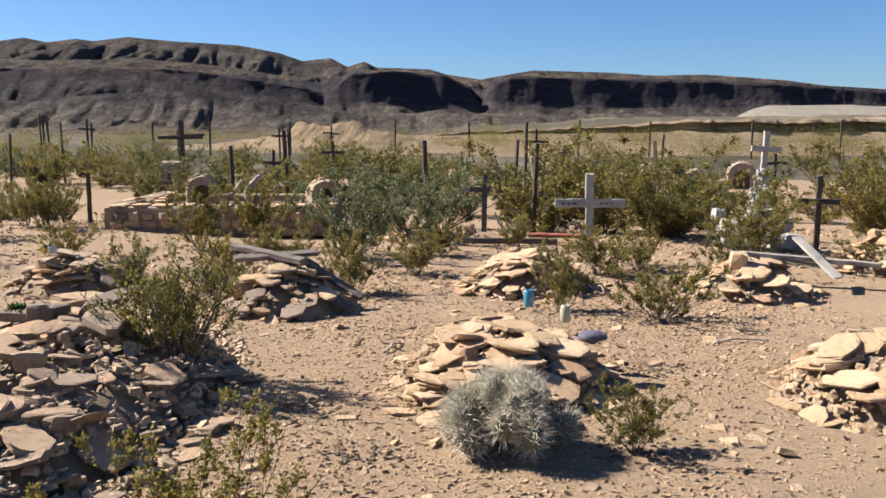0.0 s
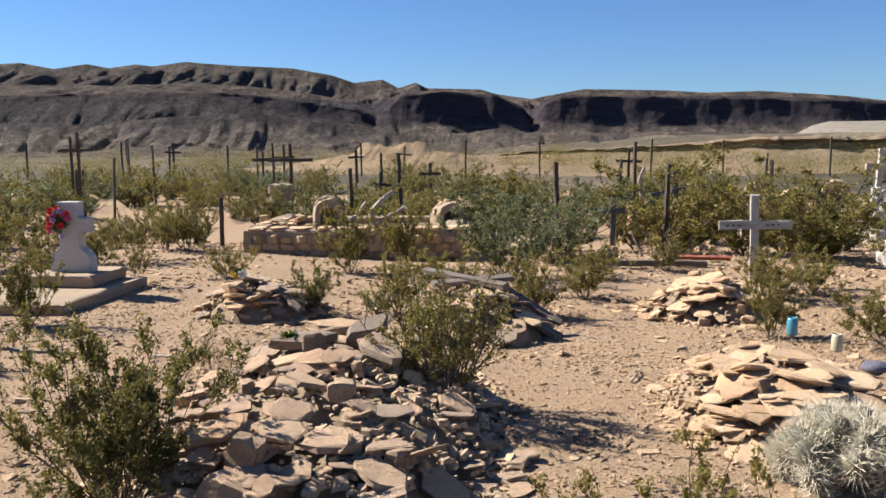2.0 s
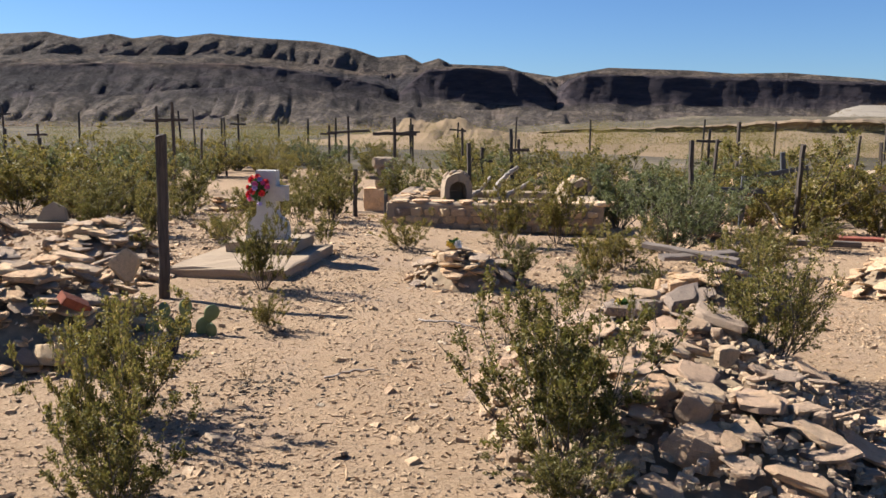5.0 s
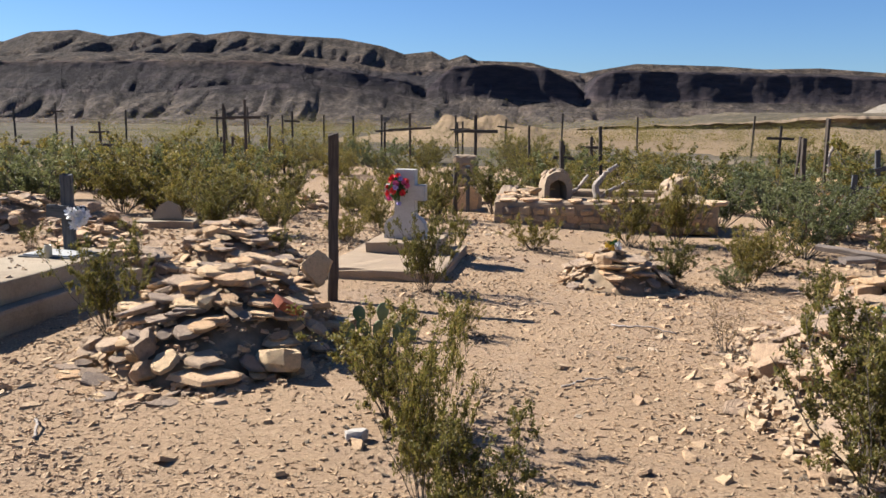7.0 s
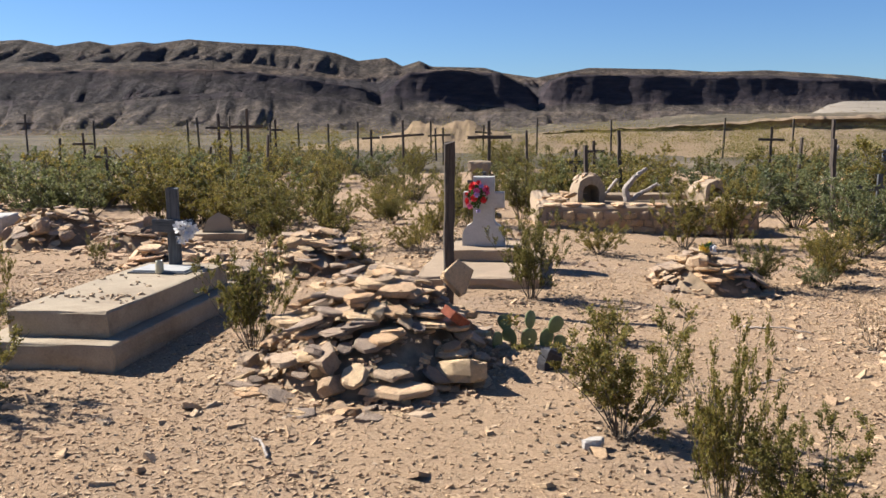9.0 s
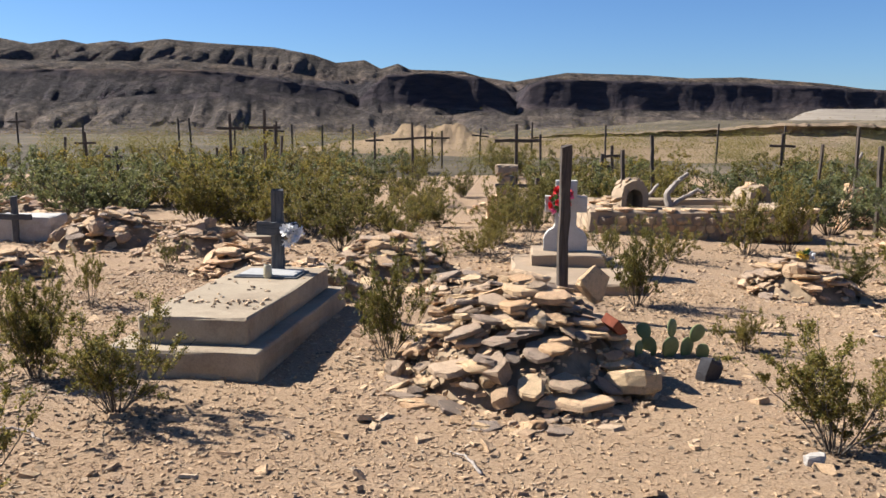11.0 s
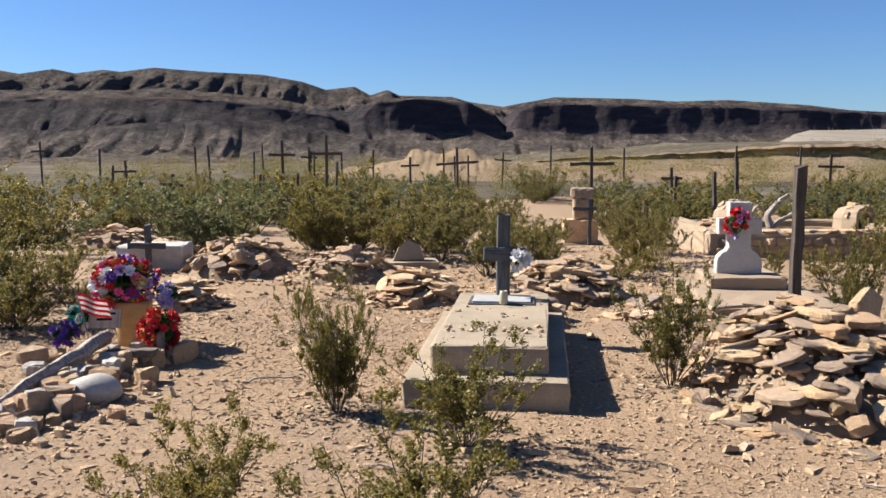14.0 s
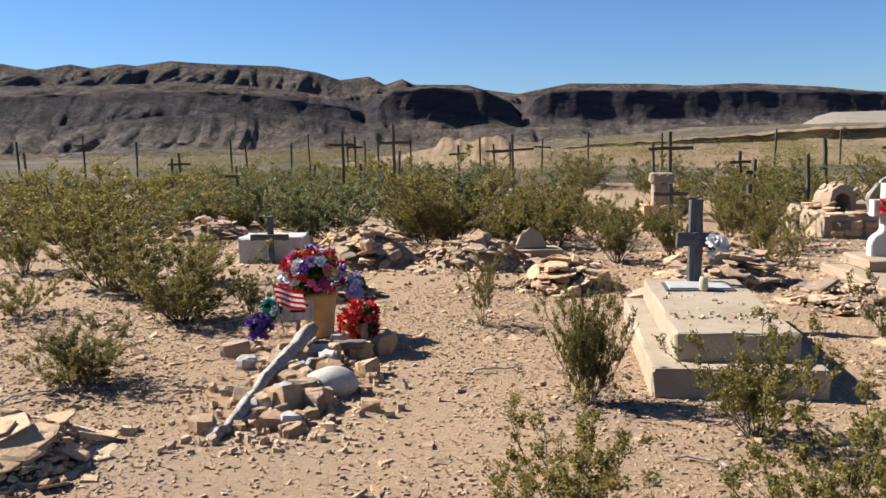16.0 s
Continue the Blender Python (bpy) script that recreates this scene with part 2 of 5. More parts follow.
def ground_z(x, y):
    """Height of the desert floor: flat by the graves, tan badland knolls, a rock shelf and pale hills further out."""
    x, y = np.asarray(x, float), np.asarray(y, float)
    z = -0.16 * ss((y - 6) / 2.5) * ss((x + 6) / 4)
    near = 1 - ss((y - 30) / 30)
    z = z + near * (0.05 * (fbm(x * 0.5, y * 0.5, 3, 3) - 0.5) + 0.02 * (val_noise(x * 3, y * 3, 9) - 0.5)) * ss((y + 60) / 40)
    # the yard falls away behind the first graves and rises again towards the knolls
    z = z - 0.8 * ss((y - 11.5) / 11) * (1 - 0.35 * ss((y - 38) / 35))
    far = ss((y - 24) / 40)
    z = z + far * (0.8 * (fbm(x * 0.07, y * 0.09, 5, 4) - 0.55))
    # eroded tan knolls
    k = np.exp(-((x + 9.5) / 6.5) ** 2 - ((y - 80) / 9) ** 2)
    z = z + 3.0 * k * (0.45 + 0.8 * np.abs(fbm(x * 0.45, y * 0.1, 8, 4) - 0.5) * 2)
    k = np.exp(-((x - 6) / 13) ** 2 - ((y - 92) / 10) ** 2)
    z = z + 0.75 * k * (0.5 + fbm(x * 0.3, y * 0.15, 28, 4))
    # second, lower bench behind it
    edge2 = 205 + 12 * (fbm(x * 0.03, x * 0 + 7, 17, 3) - 0.5)
    z = z + 3.4 * ss((y - edge2) / 2.5) * ss((x - 20) / 30) * (1 - ss((y - 300) / 60))
    # pale hills
    px = x / np.maximum(y, 1)
    k = ss((px - 0.32) / 0.05) * np.exp(-((y - 330) / 40) ** 2)
    z = z + k * (4.4 + 3.2 * fbm(x * 0.03, y * 0.03, 21, 4))
    # the valley in front of the mesa lies lower
    z = z - 10 * ss((y - 115) / 330) * (1 - ss((px - 0.08) / 0.16))
    # low swells in the valley floor
    z = z + ss((y - 130) / 200) * (1 - ss((y - 1500) / 300)) * 5.0 * (fbm(x * 0.012, y * 0.012, 31, 4) - 0.55)
    return z


def gz(x, y):
    return float(ground_z(x, y))


def grown(a, b, step, lo, hi, rate):
    """Coordinates with an even step between a and b and a growing one out to lo and hi."""
    mid = list(np.arange(a, b, step))
    out, s, v = [], step, b
    while v < hi:
        out.append(v)
        s *= 1 + rate
        v += s
    out.append(hi)
    back, s, v = [], step, a
    while v > lo:
        s *= 1 + rate
        v -= s
        back.append(max(v, lo))
    return np.array(back[::-1] + mid + out)


def height_mesh(name, X, Y, Z, mat, smooth=True):
    ny, nx = X.shape
    v = np.stack([X.ravel(), Y.ravel(), Z.ravel()], 1)
    i = (np.arange(ny - 1)[:, None] * nx + np.arange(nx - 1)[None, :]).ravel()
    f = np.stack([i, i + 1, i + nx + 1, i + nx], 1)
    me = bpy.data.meshes.new(name)
    me.from_pydata(v.tolist(), [], f.tolist())
    me.materials.append(mat)
    if smooth:
        me.shade_smooth()
    return me


# ---- ground, one sheet to the horizon ----
gx = grown(-15, 4.5, 0.14, -3000, 3000, 0.05)
gy = grown(1.5, 14, 0.14, -2500, 3000, 0.035)
GX, GY = np.meshgrid(gx, gy)
ground_mesh = height_mesh("ground", GX, GY, ground_z(GX, GY), M_ground)


def mat_valley():
    k = Mat("valley_scrubland", 0.95, 0, 0.1)
    c = k.ramp(k.noise(0.03, 8, 0.7), [(0.35, (0.06, 0.053, 0.038)), (0.5, (0.10, 0.083, 0.06)), (0.66, (0.21, 0.165, 0.115))])
    c = k.mix(0.6, c, k.ramp(k.noise(0.4, 5, 0.7), [(0.42, (0.5, 0.5, 0.42)), (0.58, (1, 1, 1))]), "MULTIPLY")
    return k.color(c).bump(k.noise(0.5, 6), 0.8, 0.5).m


def mat_badland(name, c):
    k = Mat(name, 0.95, 0, 0.1)
    band = k.ramp(k.noise(0.25, 6, 0.7, stretch=(0.3, 0.3, 5)), [(0.3, tuple(v * 0.68 for v in c)), (0.6, c)])
    return k.color(band).bump(k.noise(0.9, 8, 0.7), 0.9, 0.25).m


M_shelf = mat_badland("shelf_rock", (0.227, 0.167, 0.113))
for m_ in (mat_valley(), mat_badland("tan_badland_clay", (0.25, 0.178, 0.108)), mat_badland("pale_badland_clay", (0.252, 0.217, 0.173))):
    ground_mesh.materials.append(m_)
fx = (GX[:-1, :-1] + GX[1:, 1:]) / 2
fy = (GY[:-1, :-1] + GY[1:, 1:]) / 2
soil_id = np.zeros(fx.shape, int)
edge_n = 14 * (fbm(fx * 0.05, fy * 0.05, 91, 4) - 0.5)
soil_id[(fy + edge_n * 1.6 > 40)] = 1
soil_id[(fy + edge_n > 62) & (fy < 118) & (fx > -19 + edge_n) & (fx < 70)] = 2
soil_id[(fy + edge_n > 118) & (fy < 190) & (fx > 8)] = 1
soil_id[(fy > 275) & (fy < 400) & (fx / np.maximum(fy, 1) > 0.33)] = 3
ground_mesh.polygons.foreach_set("material_index", soil_id.ravel().astype(np.int32))
ground = thing("ground", Matrix(), "dry tan desert floor covered with fine gravel", "ground", data=ground_mesh, kind="structure")



def rock_shelf():
    """A long low ledge of bedded rock with an undercut, shaded face."""
    cx = np.linspace(-4, 125, 560)
    h = (0.3 + 0.7 * ss((cx - 8) / 30)) * (0.7 + 2.3 * fbm(cx * 0.11, cx * 0, 12, 5, 0.6)) * ss((cx + 4) / 8)
    e = 101 - 0.06 * cx + 16 * (fbm(cx * 0.07, cx * 0 + 2, 15, 5, 0.55) - 0.5) + 0.8 * (fbm(cx * 0.6, cx * 0, 16, 3) - 0.5)
    prof = [(-7, -0.4), (-1.6, 0.05), (-0.9, 0.2), (0.3, 0.25), (0.9, 0.4), (0.9, 0.62), (0.2, 0.78), (-0.3, 0.86), (0.0, 0.97), (0.7, 1.02), (4, 1.04), (22, 1.1), (60, 1.25), (75, -0.3)]
    X, Y, Z = [], [], []
    for k, (dy, t) in enumerate(prof):
        r = 1.0 * (fbm(cx * 0.9, cx * 0 + k * 0.6, 18, 3) - 0.5)
        X.append(cx)
        Y.append(e + dy + r * (2 if dy > 1 else 1))
        Z.append(h * t + (0.5 if dy > 1 else 0.25) * r - 0.1)
    me = height_mesh("rock_shelf", np.array(X), np.array(Y), np.array(Z), M_shelf, False)
    me.materials.append(ground_mesh.materials[1])
    top = np.repeat((np.arange(len(prof) - 1) >= 9).astype(np.int32), len(cx) - 1)
    me.polygons.foreach_set("material_index", top)
    thing("rock_shelf", Matrix(), "long low tan rock ledge with a shaded face", "rock ledge", data=me, kind="structure")


rock_shelf()

# ---- mesa behind the valley ----
SKY = [(-700, 96), (-420, 86), (-206, 88), (-151, 71), (-62, 67), (0, 79), (60, 71), (100, 79), (150, 73), (180, 77), (240, 70), (280, 74), (330, 78), (430, 84), (500, 97), (540, 111), (590, 106), (618, 121), (648, 112), (668, 122), (760, 125), (790, 134), (850, 143), (870, 139), (940, 127), (1080, 131), (1150, 136), (1240, 134), (1380, 144), (1450, 153), (1568, 160), (1900, 172)]
RIM = [(-700, 128), (0, 123), (250, 121), (350, 128), (450, 142), (540, 158), (575, 175), (600, 150), (625, 132), (700, 128), (785, 135), (830, 160), (852, 190), (872, 150), (900, 138), (1000, 140), (1200, 145), (1400, 152), (1568, 164), (1900, 175)]
FOOT = [(-700, 150), (0, 146), (250, 144), (350, 154), (450, 168), (540, 184), (575, 192), (600, 178), (700, 187), (785, 193), (852, 200), (900, 188), (1200, 193), (1568, 199), (1900, 202)]
SHELF = [(-700, 172), (0, 175), (60, 182), (200, 166), (320, 162), (400, 166), (480, 174), (540, 187), (600, 197), (700, 201), (1568, 204), (1900, 206)]
TOE = [(-700, 224), (0, 229), (150, 222), (280, 226), (400, 231), (590, 232), (800, 230), (1000, 222), (1200, 212), (1568, 209), (1900, 210)]


def mesa():
    cols = np.linspace(-700, 1900, 800)
    lines = [np.interp(cols, *zip(*l)) for l in (TOE, SHELF, FOOT, RIM, SKY)]
    jit = 4.0 * (fbm(cols * 0.03, cols * 0, 47, 5, 0.6) - 0.5)
    wob = fbm(cols * 0.006, cols * 0, 41, 3, 0.35) - 0.5
    wob2 = fbm(cols * 0.008, cols * 0 + 3, 43, 3, 0.35) - 0.5
    depths = [520 + 0 * cols, 690 + 30 * wob, 818 + 30 * wob, 985 + 14 * wob2, 1001 + 14 * wob2, 1180 + 30 * wob, 1480 + 30 * wob, 1700 + 0 * cols]
    ht = lambda py, d: 1.57 + (214 - py) / 1530 * d
    heights = [-18 + 0 * cols, ht(lines[0], depths[1]), ht(lines[1] + jit, depths[2]), ht(lines[2] + jit, depths[3]), ht(lines[3] + jit * 0.7, depths[4]), ht(lines[3] * 0.72 + lines[4] * 0.28, depths[5]), ht(lines[4], depths[6]), ht(lines[4] + 30, depths[7])]
    steps = [26, 24, 24, 14, 22, 40, 6]
    X, Y, Z = [], [], []
    for j, n in enumerate(steps):
        for s in np.arange(n) / n:
            d = depths[j] * (1 - s) + depths[j + 1] * s
            z = heights[j] * (1 - s) + heights[j + 1] * s
            x = (cols - 784) / 1519 * d
            amp = (4, 17, 26, 3, 15, 27, 2)[j] * math.sin(math.pi * s) ** 0.7
            warp = 40 * (fbm(x * 0.008, d * 0.008, 81, 3) - 0.5)
            spur = np.abs(fbm((x + warp * 0.6) * 0.02 + d * 0.002, d * 0.0018, 51, 3) - 0.5) * 2
            rill = np.abs(fbm((x + warp * 0.6) * 0.06 + d * 0.004, d * 0.004, 61, 3) - 0.5) * 2
            z = z - amp * np.clip(1.0 - 1.9 * spur, 0, 1) - 0.3 * amp * np.clip(1 - 2.0 * rill, 0, 1)
            rough = (2, 5, 6, 2, 4, 8, 1)[j]
            z = z + rough * (fbm(x * 0.045, d * 0.03, 57, 5, 0.6) - 0.5) * 2 * min(1.0, 4 * s * (1 - s))
            if j == 3:
                d = d + 4 * (fbm(x * 0.05, z * 0.05, 91, 4) - 0.5)
            X.append(x)
            Y.append(d)
            Z.append(z)
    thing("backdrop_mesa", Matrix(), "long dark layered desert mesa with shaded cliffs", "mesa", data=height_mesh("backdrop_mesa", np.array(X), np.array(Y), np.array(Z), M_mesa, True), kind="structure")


mesa()


# ---- stones ----
def stone_mesh(name, rng, flat, mat, n=None):
    """A broken stone about 1 m across in plan: jagged outline, bevelled rim; flat sets its thickness."""
    n = n or rng.randint(6, 8)
    ang = sorted((i + rng.uniform(-0.38, 0.38)) / n * math.tau for i in range(n))
    asp = rng.uniform(0.58, 0.95)
    rad = [rng.uniform(0.36, 0.54) for _ in ang]
    rings = []
    for h, s in ((-0.5, 0.82), (-0.15, 1.0), (0.36, 0.97), (0.5, 0.84)):
        rings.append([(math.cos(a) * r * s + rng.uniform(-0.03, 0.03), math.sin(a) * r * s * asp + rng.uniform(-0.03, 0.03), flat * (h + rng.uniform(-0.12, 0.12))) for a, r in zip(ang, rad)])
    v = [p for ring in rings for p in ring] + [(rng.uniform(-.1, .1), rng.uniform(-.1, .1), flat * 0.55), (0, 0, -flat * 0.5)]
    f = []
    for k in range(3):
        for i in range(n):
            j = (i + 1) % n
            f.append((k * n + i, k * n + j, (k + 1) * n + j, (k + 1) * n + i))
    for i in range(n):
        j = (i + 1) % n
        f.append((3 * n + i, 3 * n + j, 4 * n))
        f.append((j, i, 4 * n + 1))
    return mesh_of(name, v, f, mat)


rs = random.Random(5)
SLABS = {m: [stone_mesh("stone", rs, rs.uniform(0.08, 0.17), m) for _ in range(10)] for m in (M_sand, M_tan, M_grey)}
ROCKS = {m: [stone_mesh("rock", rs, rs.uniform(0.42, 0.7), m) for _ in range(7)] for m in (M_sand, M_tan, M_grey, M_white)}


def scatter_mesh(name, pts, sizes, rng, mat, flat=0.35, normals=None, k=5):
    """Many small chips as one mesh. pts: n x 3."""
    n = len(pts)
    a = (np.arange(k)[None, :] + rng.uniform(-0.35, 0.35, (n, k))) / k * math.tau + rng.uniform(0, 7, (n, 1))
    r = rng.uniform(0.32, 0.58, (n, k)) * sizes[:, None]
    asp = rng.uniform(0.55, 1, (n, 1))
    lx, ly = np.cos(a) * r, np.sin(a) * r * asp
    rot = rng.uniform(0, 7, (n, 1))
    x, y = lx * np.cos(rot) - ly * np.sin(rot), lx * np.sin(rot) + ly * np.cos(rot)
    tx, ty = rng.normal(0, 0.22, (n, 1)), rng.normal(0, 0.22, (n, 1))
    if normals is not None:
        tx, ty = tx + normals[:, 0:1], ty + normals[:, 1:2]
    h = sizes[:, None] * flat * rng.uniform(0.5, 1.2, (n, 1))
    low = np.stack([x, y, tx * x + ty * y - 0.3 * h], 2)
    top = np.stack([x * 0.8, y * 0.8, tx * x + ty * y + 0.6 * h + rng.uniform(-0.15, 0.15, (n, k)) * h], 2)
    v = np.concatenate([low, top], 1) + np.asarray(pts)[:, None, :]
    base = (np.arange(n) * 2 * k)[:, None]
    faces = []
    for i in range(k):
        j = (i + 1) % k
        faces.append(np.concatenate([base + i, base + j, base + k + j, base + k + i], 1))
    quads = np.concatenate(faces, 0)
    tops = base + k + np.arange(k)[None, :]
    me = bpy.data.meshes.new(name)
    me.from_pydata(v.reshape(-1, 3).tolist(), [], quads.tolist() + tops.tolist())
    me.materials.append(mat)
    return me


def dome(u, v):
    """Height of a mound's profile, 1 in the middle, 0 at the rim."""
    return max(0.0, 1 - (u * u + v * v)) ** 0.8


def grave_mound(x, y, wx, wy, h, n, mat, seed, label, turn=0, size=(0.12, 0.34), rubble=500, rocks=0.15, skirt=0.45):
    rng = random.Random(seed)
    base = thing("grave_mound", pose(x, y, gz(x, y), 0, 0, turn), label, "grave", "stone covered graves")
    # earth core
    bm = bmesh.new()
    N = 22
    grid = {}
    for i in range(N + 1):
        for j in range(N + 1):
            u, v = i / N * 2 - 1, j / N * 2 - 1
            r = math.hypot(u, v)
            if r > 0:
                s = max(abs(u), abs(v)) / r
                u, v = u * s, v * s
            z = h * 0.8 * dome(u, v) * (0.8 + 0.4 * float(val_noise(u * 3 + seed, v * 3, seed))) - 0.03
            grid[i, j] = bm.verts.new((u * wx / 2 * 0.95, v * wy / 2 * 0.95, z))
    for i in range(N):
        for j in range(N):
            bm.faces.new((grid[i, j], grid[i + 1, j], grid[i + 1, j + 1], grid[i, j + 1]))
    part("earth_core", bm, M_earth, base, smooth=True)
    # rubble
    nr = np.random.RandomState(seed)
    a, r = nr.uniform(0, math.tau, rubble), np.sqrt(nr.uniform(0, 1.35, rubble))
    u, v = np.cos(a) * r, np.sin(a) * r
    z = np.array([h * 0.8 * dome(p, q) for p, q in zip(u, v)])
    pts = np.stack([u * wx / 2, v * wy / 2, z + 0.01], 1)
    ru = part("rubble", scatter_mesh("rubble", pts, nr.uniform(0.025, 0.11, rubble) * nr.uniform(0.5, 1, rubble), nr, M_rubble if mat is M_grey else M_pebble), None, base)
    ru["kind"] = "stuff"
    # laid stones, low ones first
    for i in range(n):
        a, r = rng.uniform(0, math.tau), math.sqrt(rng.uniform(0, 1 + skirt))
        u, v = math.cos(a) * r, math.sin(a) * r
        hz = dome(u, v)
        lift = h * (0.82 * hz + rng.uniform(0, 0.2) * hz)
        chunky = rng.random() < rocks
        s = rng.uniform(*size) * (0.75 if r > 0.95 else 1) * (0.75 if chunky else 1)
        me = rng.choice((ROCKS if chunky else SLABS)[mat])
        tilt = rng.uniform(0.0, 1.0) * 42 * min(1, r) * (h / max(0.25, min(wx, wy) / 2)) * (0 if r > 1 else 1)
        m = Matrix.Translation((u * wx / 2, v * wy / 2, lift + s * (0.1 if chunky else 0.04)))
        tilt += rng.choice((0, 0, 0, 0, 0, rng.uniform(-25, 30)))
        m = m @ Matrix.Rotation(a, 4, "Z") @ Matrix.Rotation(radians(tilt + rng.gauss(0, 9)), 4, "Y") @ Matrix.Rotation(radians(rng.gauss(0, 8)), 4, "X") @ Matrix.Rotation(rng.uniform(0, 7), 4, "Z") @ Matrix.Diagonal((s, s, s * (1.0 if chunky else rng.uniform(0.55, 1.05)), 1))
        part("rock" if chunky else "stone", me, None, base, m=m)
    return base


# ---- bushes ----
def tube(V, F, path, r0, r1, k=3):
    b = len(V)
    n = len(path)
    for i, p in enumerate(path):
        d = (path[min(i + 1, n - 1)] - path[max(i - 1, 0)]).normalized()
        s = d.cross(Vector((0.3, 0.9, 0.2))).normalized()
        t = d.cross(s)
        r = r0 + (r1 - r0) * i / (n - 1)
        for j in range(k):
            a = j / k * math.tau
            V.append(p + (s * math.cos(a) + t * math.sin(a)) * r)
    for i in range(n - 1):
        for j in range(k):
            q = (j + 1) % k
            F.append((b + i * k + j, b + i * k + q, b + (i + 1) * k + q, b + (i + 1) * k + j))


def leaf_mesh(name, P, size, rng, mat):
    """A leaf at each point: a pointed, slightly folded blade."""
    n = len(P)
    P = np.asarray(P)
    d = rng.normal(0, 1, (n, 3))
    d[:, 2] = np.abs(d[:, 2]) * 0.8 + 0.15
    d /= np.linalg.norm(d, axis=1, keepdims=True)
    s = np.cross(d, rng.normal(0, 1, (n, 3)))
    s /= np.linalg.norm(s, axis=1, keepdims=True) + 1e-9
    L = size * rng.uniform(0.6, 1.35, (n, 1))
    W = L * rng.uniform(0.27, 0.45, (n, 1))
    v = np.stack([P + d * L * 0.1 + s * W, P + d * L, P + d * L * 0.25 - s * W], 1)
    f = np.arange(3 * n).reshape(n, 3)
    me = bpy.data.meshes.new(name)
    me.from_pydata(v.reshape(-1, 3).tolist(), [], f.tolist())
    me.materials.append(mat)
    return me


def bush(seed, stems=13, spread=38, leaves=2600, size=0.02, mat=M_leaf, low=0.35, twigs=5, thick=0.007, label="olive-green creosote bush with bare grey stems on gravel", skirt=3):
    """A desert shrub 1 m tall and about 1 m wide: stems fan out from one root, leaves in clusters on the twigs."""
    rng = random.Random(seed)
    nr = np.random.RandomState(seed)
    ob = thing("creosote_bush", Matrix(), label, "bush", "desert bushes")
    V, F, tips = [], [], []

    def grow(p, d, length, r, segs, wob):
        path = [p.copy()]
        for i in range(segs):
            d = (d + Vector((rng.gauss(0, wob), rng.gauss(0, wob), rng.gauss(0, wob * 0.6) + 0.05))).normalized()
            p = p + d * length / segs
            path.append(p.copy())
        tube(V, F, path, r, r * 0.35)
        return path
    for i in range(stems):
        a = i / stems * math.tau + rng.uniform(-0.4, 0.4)
        t = radians(spread) * math.sqrt(rng.uniform(0.03, 1.1))
        d = Vector((math.cos(a) * math.sin(t), math.sin(a) * math.sin(t), math.cos(t)))
        L = rng.uniform(0.62, 1.0) / max(0.62, d.z) * 0.92
        st = grow(Vector((math.cos(a) * 0.04, math.sin(a) * 0.04, -0.03)), d, L, thick * rng.uniform(0.7, 1.2), 6, 0.13)
        tips.append((st[skirt:], 1.0))
        for k in range(twigs):
            q = rng.uniform(low, 0.95) * 6
            i0 = min(5, int(q))
            p = st[i0].lerp(st[i0 + 1], q - i0)
            dd = (st[i0 + 1] - st[i0]).normalized()
            side = Vector((rng.gauss(0, 1), rng.gauss(0, 1), rng.gauss(0.2, 0.5))).normalized()
            tw = grow(p, (dd + side * 0.8).normalized(), rng.uniform(0.12, 0.3), thick * 0.45, 3, 0.15)
            tips.append((tw, 1.0))
            for _ in range(2):
                j = rng.randint(1, 2)
                side = Vector((rng.gauss(0, 1), rng.gauss(0, 1), rng.gauss(0.3, 0.5))).normalized()
                t2 = grow(tw[j], ((tw[j + 1] - tw[j]).normalized() + side * 0.8).normalized(), rng.uniform(0.06, 0.15), thick * 0.28, 1, 0.1)
                tips.append((t2, 2.2))
    part("stem", mesh_of("stem", [tuple(v) for v in V], F, M_stem), None, ob, "thin bare grey stems")
    P = []
    w = np.array([x[1] for x in tips])
    pick = nr.choice(len(tips), leaves, p=w / w.sum())
    for i in pick:
        path = tips[i][0]
        q = nr.uniform(0.1, 1) ** 0.7 * (len(path) - 1)
        j = min(len(path) - 2, int(q))
        p = path[j].lerp(path[j + 1], q - j)
        P.append((p.x + nr.normal(0, 0.013), p.y + nr.normal(0, 0.013), p.z + nr.normal(0, 0.013)))
    part("foliage", leaf_mesh("foliage", P, size, nr, mat), None, ob)
    return ob


BUSH = {
    "full": bush(1, 20, 44, 13000, 0.0265, low=0.15, twigs=6),
    "wide": bush(2, 19, 56, 13000, 0.0265, low=0.12, twigs=6, skirt=2),
    "broom": bush(3, 34, 33, 12000, 0.022, low=0.4, thick=0.009, label="dense upright creosote bush with many dark stems"),
    "open": bush(4, 14, 44, 8000, 0.025, low=0.35, label="sparse open creosote bush with long bare stems"),
    "grey": bush(5, 20, 52, 9000, 0.028, M_leafg, low=0.15, label="grey-green leafy desert shrub in full leaf"),
    "dry": bush(6, 12, 46, 1700, 0.022, M_leafd, label="small half-dry brown desert shrub"),
    "far": bush(7, 20, 56, 8500, 0.029, twigs=6, low=0.02, skirt=1),
    "far_b": bush(8, 20, 46, 8500, 0.029, twigs=6, low=0.02, skirt=1),
    "far_grey": bush(9, 20, 56, 8500, 0.031, M_leafg, twigs=6, low=0.02, skirt=1, label="grey-green leafy desert shrub in full leaf"),
}
placed = set()


